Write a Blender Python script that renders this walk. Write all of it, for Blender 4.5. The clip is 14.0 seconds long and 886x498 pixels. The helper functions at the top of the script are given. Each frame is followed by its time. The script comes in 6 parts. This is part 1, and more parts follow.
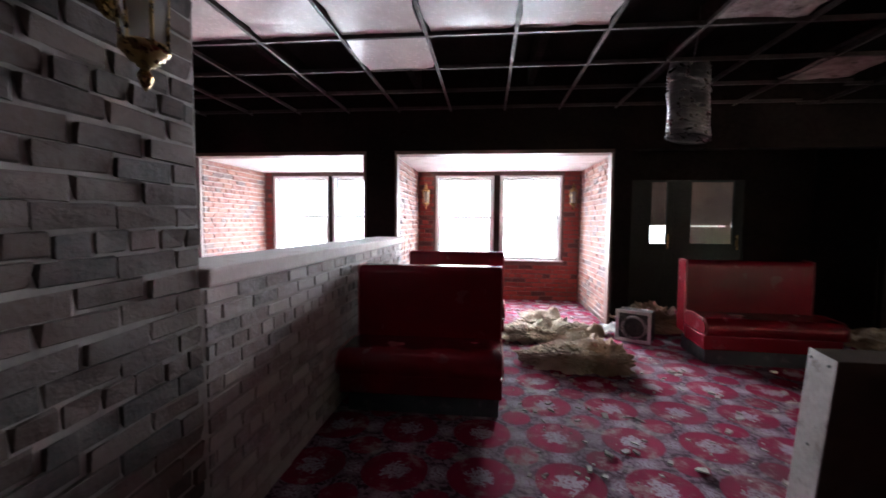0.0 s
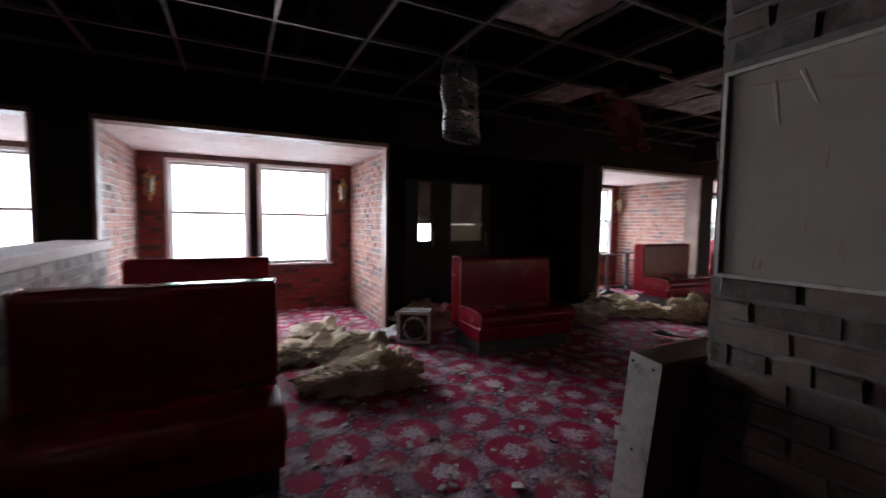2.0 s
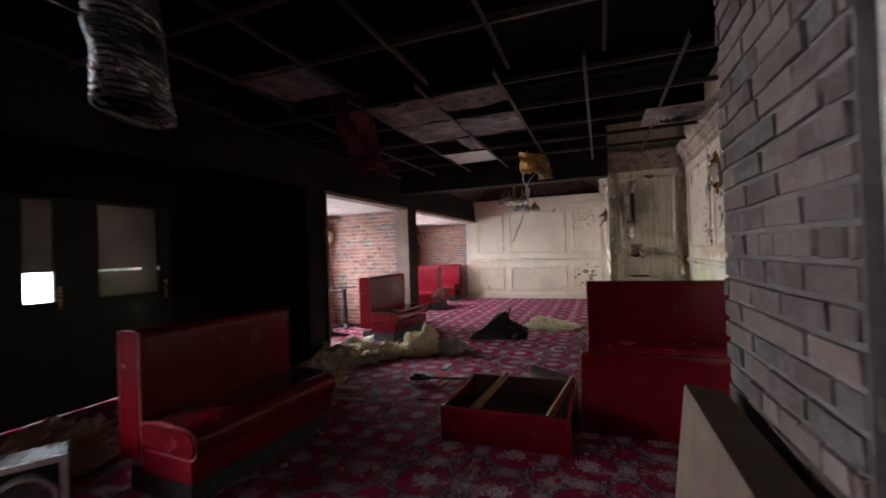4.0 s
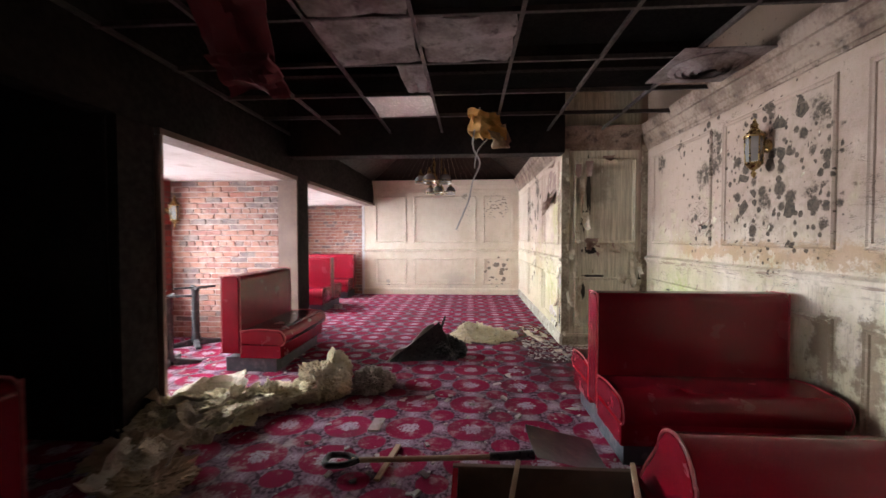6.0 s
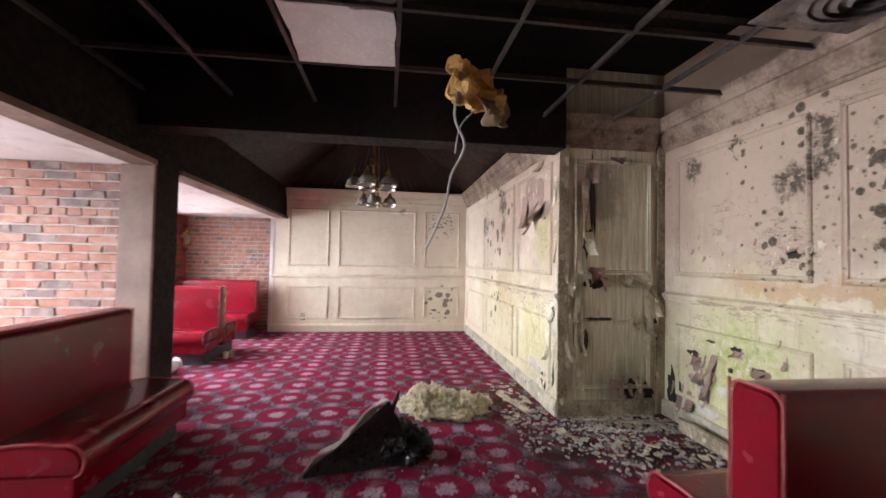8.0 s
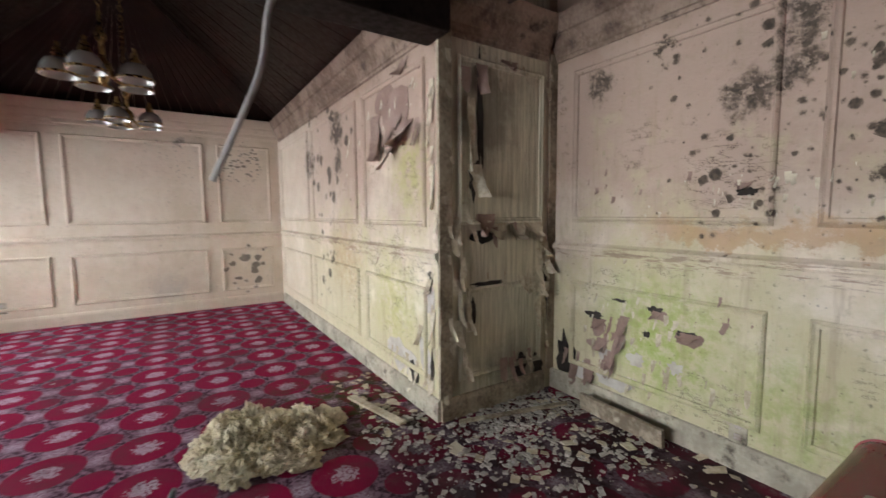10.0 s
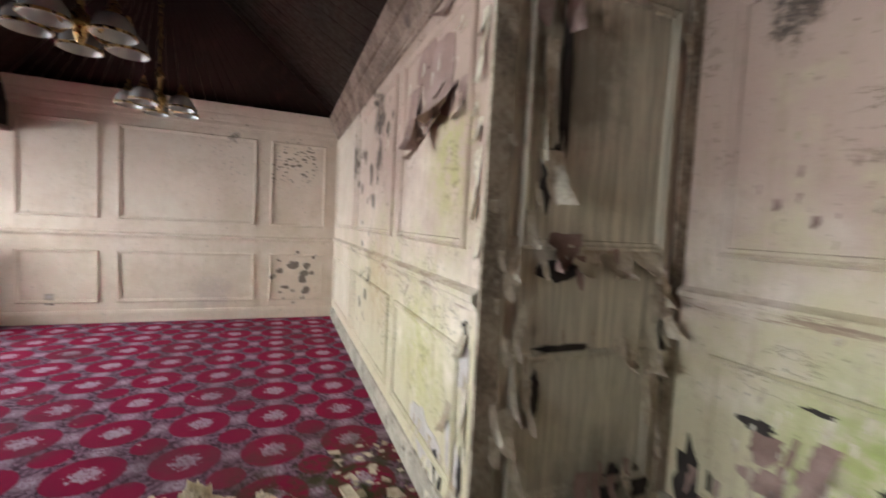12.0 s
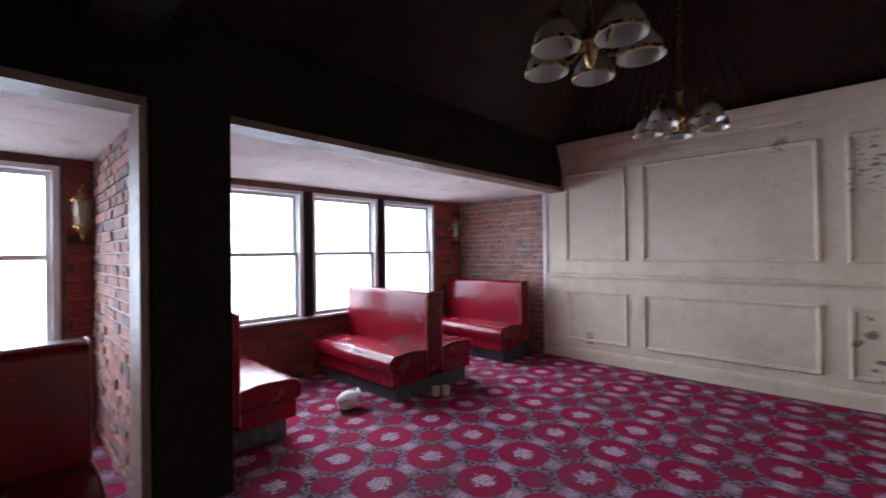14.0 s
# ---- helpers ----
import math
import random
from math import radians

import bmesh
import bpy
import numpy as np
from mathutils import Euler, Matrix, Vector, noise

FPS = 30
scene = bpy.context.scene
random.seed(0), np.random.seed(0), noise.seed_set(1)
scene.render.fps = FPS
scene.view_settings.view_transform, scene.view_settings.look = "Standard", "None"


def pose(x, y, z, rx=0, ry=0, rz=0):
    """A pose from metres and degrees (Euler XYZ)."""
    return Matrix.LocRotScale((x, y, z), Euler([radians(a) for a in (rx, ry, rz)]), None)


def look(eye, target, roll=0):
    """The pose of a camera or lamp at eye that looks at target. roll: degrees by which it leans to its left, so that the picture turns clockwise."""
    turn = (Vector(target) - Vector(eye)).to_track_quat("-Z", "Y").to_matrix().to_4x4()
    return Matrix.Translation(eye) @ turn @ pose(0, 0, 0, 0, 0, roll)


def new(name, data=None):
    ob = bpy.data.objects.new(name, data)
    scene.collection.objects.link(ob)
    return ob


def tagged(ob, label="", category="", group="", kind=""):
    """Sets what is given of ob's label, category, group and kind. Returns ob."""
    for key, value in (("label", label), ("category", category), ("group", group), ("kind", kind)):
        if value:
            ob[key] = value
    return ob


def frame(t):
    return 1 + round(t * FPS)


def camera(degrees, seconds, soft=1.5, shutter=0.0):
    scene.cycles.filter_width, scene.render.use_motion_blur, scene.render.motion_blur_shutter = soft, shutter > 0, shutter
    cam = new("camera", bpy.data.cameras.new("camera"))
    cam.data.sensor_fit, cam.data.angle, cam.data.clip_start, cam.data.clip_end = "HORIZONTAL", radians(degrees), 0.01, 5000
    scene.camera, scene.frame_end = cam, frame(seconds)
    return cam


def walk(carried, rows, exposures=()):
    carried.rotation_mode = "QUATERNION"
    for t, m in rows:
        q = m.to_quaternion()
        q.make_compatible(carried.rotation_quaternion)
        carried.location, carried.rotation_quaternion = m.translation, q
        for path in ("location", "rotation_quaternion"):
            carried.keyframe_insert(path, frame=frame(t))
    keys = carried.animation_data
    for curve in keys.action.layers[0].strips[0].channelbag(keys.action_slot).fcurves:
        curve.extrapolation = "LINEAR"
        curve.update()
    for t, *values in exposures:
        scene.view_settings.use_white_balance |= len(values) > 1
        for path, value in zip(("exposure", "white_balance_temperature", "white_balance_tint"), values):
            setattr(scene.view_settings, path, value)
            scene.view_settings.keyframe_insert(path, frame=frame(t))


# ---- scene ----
cam = camera(94.0, 14.0, shutter=0.5)
PATH = [
    (0, (2.688, 1.545, 1.345), (2.474, 3.53, 1.218), 0.5),
    (0.5, (2.662, 1.579, 1.333), (2.705, 3.571, 1.158), 0.4),
    (1, (2.648, 1.693, 1.336), (2.907, 3.671, 1.196), -0.2),
    (1.5, (2.66, 1.9, 1.357), (3.159, 3.83, 1.198), -1.2),
    (2, (2.603, 2.212, 1.349), (3.498, 3.996, 1.223), 0.8),
    (2.5, (2.637, 2.532, 1.344), (3.805, 4.151, 1.232), -0.9),
    (3, (2.772, 2.862, 1.358), (4.171, 4.288, 1.276), -1.0),
    (3.5, (2.938, 3.201, 1.376), (4.652, 4.231, 1.36), 0.1),
    (3.7, (2.998, 3.333, 1.38), (4.789, 4.222, 1.383), -0.7),
    (5.8, (4.59, 4.576, 1.448), (6.582, 4.752, 1.406), -0.9),
    (6, (4.732, 4.614, 1.432), (6.727, 4.742, 1.377), -0.1),
    (6.5, (5.106, 4.781, 1.44), (7.105, 4.718, 1.415), -1.6),
    (7, (5.566, 4.92, 1.422), (7.563, 4.844, 1.353), -0.2),
    (7.2, (5.752, 4.951, 1.425), (7.749, 4.848, 1.372), 0.3),
    (9.3, (7.662, 5.01, 1.481), (9.526, 4.288, 1.54), -1.0),
    (9.5, (7.788, 4.973, 1.458), (9.599, 4.125, 1.443), -1.2),
    (10, (8.001, 4.851, 1.43), (9.673, 3.767, 1.256), -0.4),
    (10.5, (8.176, 4.699, 1.425), (9.77, 3.505, 1.24), -1.0),
    (11, (8.331, 4.459, 1.405), (10.029, 3.444, 1.108), -1.7),
    (11.5, (8.516, 4.261, 1.412), (10.292, 3.362, 1.215), 2.7),
    (12, (8.85, 4.133, 1.426), (10.706, 3.398, 1.314), 3.0),
    (12.5, (9.201, 4.133, 1.448), (11.199, 4.048, 1.398), 1.1),
    (13, (9.542, 4.185, 1.433), (11.426, 4.855, 1.44), 1.7),
    (13.2, (9.663, 4.252, 1.432), (11.471, 5.107, 1.421), 1.1),
    (13.5, (9.764, 4.305, 1.439), (11.438, 5.398, 1.462), 0.3),
    (14, (9.897, 4.369, 1.452), (11.352, 5.741, 1.464), -0.7),
]
K = 0.9  # the plan below is drawn in units of 0.9 m; everything is brought to metres at the end
walk(cam, [(t, look([K * c for c in eye], [K * c for c in target], roll)) for t, eye, target, roll in PATH],
     exposures=[(0.0, 0.45, 5950, 10), (1.0, -0.1, 6000, 10), (2.5, -0.7, 6100, 10), (3.7, -0.7, 6150, 10), (5.8, 0.0, 6350, 11), (7.2, 0.0, 6350, 11),
                (9.5, -0.5, 6350, 9), (10.5, -0.6, 6400, 8), (12.0, -0.55, 6300, 9), (13.0, -0.55, 6050, 13), (14.0, -1.2, 5550, 12)])

# ---------------------------------------------------------------- plan
FRONT, GLASS, SOFFIT, GRID, SLAB = 7.07, 8.89, 2.245, 2.80, 3.35
EAST, SOUTH, SOUTH_E, PIER_X = 15.12, 2.30, 3.39, 10.30
WEST, BACK, FAR_W = 1.62, -0.9, -3.2

# ---------------------------------------------------------------- world, sun, lamps
world = bpy.data.worlds.new("overcast_sky")
scene.world = world
world.use_nodes = True
sky = world.node_tree.nodes.new("ShaderNodeTexSky")
sky.sky_type, sky.sun_disc = "NISHITA", False
sky.sun_elevation, sky.sun_rotation = radians(50), radians(180)
world.node_tree.links.new(sky.outputs[0], world.node_tree.nodes["Background"].inputs[0])
world.node_tree.nodes["Background"].inputs[1].default_value = 0.12
sun = new("sun", bpy.data.lights.new("sun", "SUN"))
sun.data.energy, sun.data.angle, sun.data.color = 1.0, radians(12), (1.0, 0.96, 0.9)
sun.matrix_world = look((0, -20, 24), (0, 0, 0))
WINDOW_LIGHT = 26.0  # daylight at each window, as radiance


def window_lamp(x0, x1, strength):
    """Overcast daylight outside a window: it falls in steeply, as the sky above is brighter than the ground."""
    lamp = new("window_daylight", bpy.data.lights.new("window_daylight", "AREA"))
    high = 3.4
    lamp.data.shape, lamp.data.size, lamp.data.size_y = "RECTANGLE", (x1 - x0) * K, high * K
    lamp.data.energy = strength * math.pi * (x1 - x0) * high * K * K
    lamp.data.color = (0.93, 0.965, 1.0)
    lamp.data.spread = radians(132)
    xm = (x0 + x1) / 2
    lamp.matrix_world = look((xm, GLASS + 1.35, 1.5), (xm, 0, -5.6))


for x0, x1 in ((-3.0, 1.3), (1.4, 4.3), (7.7, 10.6), (10.75, 16.6)):
    window_lamp(x0, x1, WINDOW_LIGHT)
window_lamp(4.95, 6.55, WINDOW_LIGHT)

# ---------------------------------------------------------------- node shorthand


class Mat:
    def __init__(self, name, rough=0.7, metal=0.0):
        self.m = bpy.data.materials.new(name)
        self.m.use_nodes = True
        self.t = self.m.node_tree
        self.b = self.t.nodes["Principled BSDF"]
        self.b.inputs["Roughness"].default_value = rough
        self.b.inputs["Metallic"].default_value = metal

    def put(self, sock, v):
        if hasattr(v, "is_output"):
            self.t.links.new(v, sock)
        elif isinstance(v, (tuple, list)) and len(v) == 3 and sock.type == "RGBA":
            sock.default_value = (*v, 1)
        else:
            sock.default_value = v

    def math(self, op, a, b=0.0, clamp=False):
        n = self.t.nodes.new("ShaderNodeMath")
        n.operation, n.use_clamp = op, clamp
        self.put(n.inputs[0], a), self.put(n.inputs[1], b)
        return n.outputs[0]

    def pos(self):
        g = self.t.nodes.new("ShaderNodeNewGeometry")
        v = self.t.nodes.new("ShaderNodeVectorMath")
        v.operation = "SCALE"
        self.t.links.new(g.outputs["Position"], v.inputs[0])
        v.inputs["Scale"].default_value = 1 / K
        return v.outputs[0]

    def obj(self):
        return self.t.nodes.new("ShaderNodeTexCoord").outputs["Object"]

    def xyz(self, v):
        n = self.t.nodes.new("ShaderNodeSeparateXYZ")
        self.put(n.inputs[0], v)
        return n.outputs[0], n.outputs[1], n.outputs[2]

    def vec(self, x, y, z):
        n = self.t.nodes.new("ShaderNodeCombineXYZ")
        for i, c in enumerate((x, y, z)):
            self.put(n.inputs[i], c)
        return n.outputs[0]

    def stretch(self, v, s):
        n = self.t.nodes.new("ShaderNodeVectorMath")
        n.operation = "MULTIPLY"
        self.put(n.inputs[0], v)
        n.inputs[1].default_value = s
        return n.outputs[0]

    def noise(self, v, scale, detail=4.0, rough=0.55, warp=0.0):
        n = self.t.nodes.new("ShaderNodeTexNoise")
        self.put(n.inputs["Vector"], v)
        n.inputs["Scale"].default_value, n.inputs["Detail"].default_value = scale, detail
        n.inputs["Roughness"].default_value, n.inputs["Distortion"].default_value = rough, warp
        return n.outputs[0]

    def cells(self, v, scale, spread=1.0):
        n = self.t.nodes.new("ShaderNodeTexVoronoi")
        self.put(n.inputs["Vector"], v)
        n.inputs["Scale"].default_value, n.inputs["Randomness"].default_value = scale, spread
        return n.outputs["Distance"]

    def ramp(self, v, lo, hi, a=0.0, b=1.0):
        n = self.t.nodes.new("ShaderNodeMapRange")
        n.interpolation_type = "SMOOTHSTEP"
        self.put(n.inputs[0], v)
        for i, c in enumerate((lo, hi, a, b)):
            n.inputs[i + 1].default_value = c
        return n.outputs[0]

    def mix(self, f, a, b):
        n = self.t.nodes.new("ShaderNodeMix")
        n.data_type = "RGBA"
        self.put(n.inputs[0], f), self.put(n.inputs[6], a), self.put(n.inputs[7], b)
        return n.outputs[2]

    def near(self, p, c, r0, r1):
        """1 within r0 of the point c, 0 beyond r1."""
        n = self.t.nodes.new("ShaderNodeVectorMath")
        n.operation = "DISTANCE"
        self.put(n.inputs[0], p)
        n.inputs[1].default_value = c
        return self.ramp(n.outputs["Value"], r0, r1, 1.0, 0.0)

    def bump(self, h, strength=0.3, dist=0.01):
        n = self.t.nodes.new("ShaderNodeBump")
        n.inputs["Strength"].default_value, n.inputs["Distance"].default_value = strength, dist
        self.put(n.inputs["Height"], h)
        self.t.links.new(n.outputs[0], self.b.inputs["Normal"])

    def random(self):
        return self.t.nodes.new("ShaderNodeObjectInfo").outputs["Random"]

    def color(self, c):
        self.put(self.b.inputs["Base Color"], c)
        return self

    def rough(self, c):
        self.put(self.b.inputs["Roughness"], c)
        return self


def surface(name, c1, c2, scale=3.0, rough=0.7, metal=0.0, fine=40.0, bump=0.2, dist=0.004, dirt=None, gloss=0.5):
    """A surface of two tones with coarse stains and fine grain."""
    m = Mat(name, rough, metal)
    m.b.inputs["Specular IOR Level"].default_value = gloss
    p = m.obj()
    big = m.noise(p, scale, 5)
    small = m.noise(p, fine, 3)
    c = m.mix(m.ramp(m.math("ADD", m.math("MULTIPLY", big, 0.75), m.math("MULTIPLY", small, 0.25)), 0.36, 0.64), c1, c2)
    if dirt:
        c = m.mix(m.ramp(m.noise(p, scale * 2.3, 6, 0.65), 0.52, 0.72), c, dirt)
    m.color(c).rough(m.ramp(small, 0.3, 0.7, max(rough - 0.1, 0.02), min(rough + 0.12, 1)))
    m.bump(m.math("ADD", small, m.math("MULTIPLY", big, 0.5)), bump, dist)
    return m.m


# ---------------------------------------------------------------- materials
def brick_material(name, tones, dusty, dust_amount):
    m = Mat(name, 0.9)
    r, p = m.random(), m.pos()
    c = m.mix(m.ramp(r, 0.0, 0.33), tones[0], tones[1])
    c = m.mix(m.ramp(r, 0.45, 0.55), c, tones[2])
    c = m.mix(m.ramp(r, 0.8, 0.86), c, tones[3])
    g = m.noise(p, 60, 4, 0.7)
    c = m.mix(m.ramp(g, 0.35, 0.75, 0.0, 0.5), c, tones[1])
    c = m.mix(m.ramp(m.noise(p, 9, 6, 0.7), 0.42, 0.7, 0.0, dust_amount), c, dusty)
    m.color(c).bump(m.math("ADD", g, m.noise(p, 20, 3)), 0.6, 0.006)
    return m.m


BRICK_ORANGE = brick_material("orange_brick", ((0.27, 0.1, 0.07), (0.34, 0.16, 0.115), (0.22, 0.095, 0.08), (0.12, 0.1, 0.105)), (0.5, 0.4, 0.36), 0.45)
BRICK_RED = brick_material("red_brick", ((0.24, 0.035, 0.03), (0.29, 0.055, 0.042), (0.2, 0.035, 0.03), (0.04, 0.03, 0.03)), (0.2, 0.07, 0.06), 0.3)
BRICK_GREY = brick_material("limewashed_brick", ((0.34, 0.27, 0.25), (0.44, 0.38, 0.36), (0.24, 0.18, 0.17), (0.15, 0.13, 0.13)), (0.5, 0.46, 0.44), 0.55)
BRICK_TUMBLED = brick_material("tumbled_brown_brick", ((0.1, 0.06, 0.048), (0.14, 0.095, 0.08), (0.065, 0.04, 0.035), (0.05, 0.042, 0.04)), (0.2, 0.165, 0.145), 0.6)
MORTAR = surface("pale_mortar", (0.5, 0.43, 0.39), (0.38, 0.31, 0.28), 6, 0.95, bump=0.5)
MORTAR_DARK = surface("dark_mortar", (0.16, 0.09, 0.08), (0.1, 0.055, 0.05), 6, 0.95, bump=0.5)
MORTAR_GREY = surface("grey_mortar", (0.4, 0.35, 0.32), (0.28, 0.24, 0.22), 6, 0.95, bump=0.5)
# mortar of the board pier, set darker than the grey mortar
MORTAR_PIER = surface("dark_pier_mortar", (0.17, 0.14, 0.125), (0.1, 0.08, 0.07), 6, 0.95, bump=0.5)
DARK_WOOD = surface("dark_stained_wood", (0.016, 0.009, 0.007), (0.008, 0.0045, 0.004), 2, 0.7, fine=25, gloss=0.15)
BROWN_WOOD = surface("brown_wood_trim", (0.15, 0.085, 0.065), (0.23, 0.145, 0.115), 2.5, 0.5, fine=30)
VAULT_WOOD = surface("wine_brown_ceiling_board", (0.013, 0.0055, 0.0045), (0.024, 0.01, 0.0075), 1.3, 0.45, fine=25, dirt=(0.045, 0.02, 0.015), gloss=0.15)
RAW_WOOD = surface("raw_pine", (0.42, 0.29, 0.18), (0.32, 0.2, 0.12), 4, 0.75)
CHIPBOARD = surface("dark_chipboard", (0.1, 0.065, 0.045), (0.15, 0.1, 0.07), 5, 0.85)
PAINT_PLANK = surface("scuffed_white_laminate", (0.55, 0.5, 0.46), (0.42, 0.36, 0.32), 5, 0.6, dirt=(0.25, 0.19, 0.16))
SOFFIT_PLASTER = surface("pinkish_white_plaster", (0.76, 0.68, 0.65), (0.66, 0.57, 0.54), 2.2, 0.9, dirt=(0.56, 0.46, 0.42), bump=0.4)
WHITE_SASH = surface("white_window_paint", (0.72, 0.72, 0.72), (0.62, 0.62, 0.62), 4, 0.5)
# deck colour kept close to black above the open grid
SLAB_DARK = surface("near_black_roof_deck", (0.012, 0.01, 0.009), (0.005, 0.004, 0.004), 1.5, 0.95, gloss=0.1)
GRID_METAL = surface("dulled_ceiling_grid_metal", (0.075, 0.056, 0.052), (0.038, 0.028, 0.026), 3, 0.55, 0.2, dirt=(0.1, 0.07, 0.06))
TILE_WHITE = surface("stained_ceiling_tile", (0.3, 0.25, 0.24), (0.15, 0.11, 0.105), 4, 0.9, dirt=(0.06, 0.04, 0.035))
LENS = surface("clouded_light_diffuser", (0.86, 0.83, 0.8), (0.78, 0.73, 0.7), 5, 0.2, bump=0.05)
FOIL = surface("crumpled_foil", (0.42, 0.41, 0.41), (0.2, 0.195, 0.2), 5, 0.32, 0.9, fine=14, bump=1.0, dist=0.03)
BLACK_RUBBER = surface("black_plinth_board", (0.035, 0.042, 0.05), (0.06, 0.07, 0.08), 5, 0.55, dirt=(0.13, 0.13, 0.14))
BLACK_IRON = surface("black_cast_iron", (0.035, 0.037, 0.042), (0.06, 0.06, 0.065), 6, 0.45, 0.3, dirt=(0.16, 0.15, 0.15))
BLACK_PLASTIC = surface("black_plastic", (0.02, 0.02, 0.022), (0.035, 0.035, 0.035), 6, 0.35, dirt=(0.12, 0.11, 0.1))
GREY_STEEL = surface("dusty_grey_steel", (0.16, 0.165, 0.18), (0.25, 0.25, 0.26), 6, 0.5, 0.3, dirt=(0.3, 0.28, 0.26))
BRASS = surface("tarnished_brass", (0.52, 0.36, 0.15), (0.3, 0.19, 0.08), 12, 0.28, 0.95)
YELLOW_WOOL = surface("yellow_glass_wool", (0.74, 0.63, 0.4), (0.88, 0.81, 0.63), 9, 1.0, fine=70, bump=1.0, dist=0.03, dirt=(0.27, 0.17, 0.08))
PALE_WOOL = surface("pale_insulation_batt", (0.66, 0.6, 0.49), (0.52, 0.43, 0.31), 5, 1.0, fine=60, bump=1.0, dist=0.02, dirt=(0.3, 0.22, 0.15))
ORANGE_WOOL = surface("orange_glass_wool", (0.58, 0.29, 0.07), (0.72, 0.44, 0.16), 6, 1.0, fine=60, bump=1.0, dist=0.02)
KRAFT = surface("brown_kraft_facing", (0.3, 0.21, 0.13), (0.42, 0.32, 0.22), 4, 0.8)
GREY_RUBBLE = surface("grey_plaster_rubble", (0.5, 0.46, 0.42), (0.32, 0.28, 0.25), 12, 0.95, dirt=(0.15, 0.12, 0.1))
CERAMIC = surface("white_glazed_ceramic", (0.8, 0.79, 0.77), (0.72, 0.7, 0.68), 8, 0.2)
GREEN_DOOR = surface("dull_green_door_paint", (0.026, 0.029, 0.02), (0.017, 0.019, 0.013), 3, 0.6)
RED_CLOTH = surface("dark_red_insulation_facing", (0.09, 0.01, 0.018), (0.14, 0.02, 0.03), 3, 0.9)


def vinyl():
    m = Mat("cracked_red_vinyl", 0.3)
    m.b.inputs["Specular IOR Level"].default_value = 0.35
    p = m.obj()
    g, big = m.noise(p, 130, 3), m.noise(p, 3.5, 5, 0.6)
    c = m.mix(m.ramp(big, 0.2, 0.8), (0.19, 0.004, 0.014), (0.14, 0.003, 0.01))
    dust = m.ramp(m.noise(p, 14, 8, 0.75), 0.5, 0.85, 0.0, 0.13)
    c = m.mix(dust, c, (0.2, 0.09, 0.095))
    m.color(c).rough(m.ramp(m.noise(p, 5, 6), 0.3, 0.75, 0.16, 0.3))
    m.bump(m.math("ADD", m.math("MULTIPLY", g, 0.25), m.noise(p, 5, 2)), 0.12, 0.008)
    return m.m


VINYL = vinyl()
PIPING = surface("worn_red_piping", (0.26, 0.015, 0.025), (0.38, 0.08, 0.08), 9, 0.4)


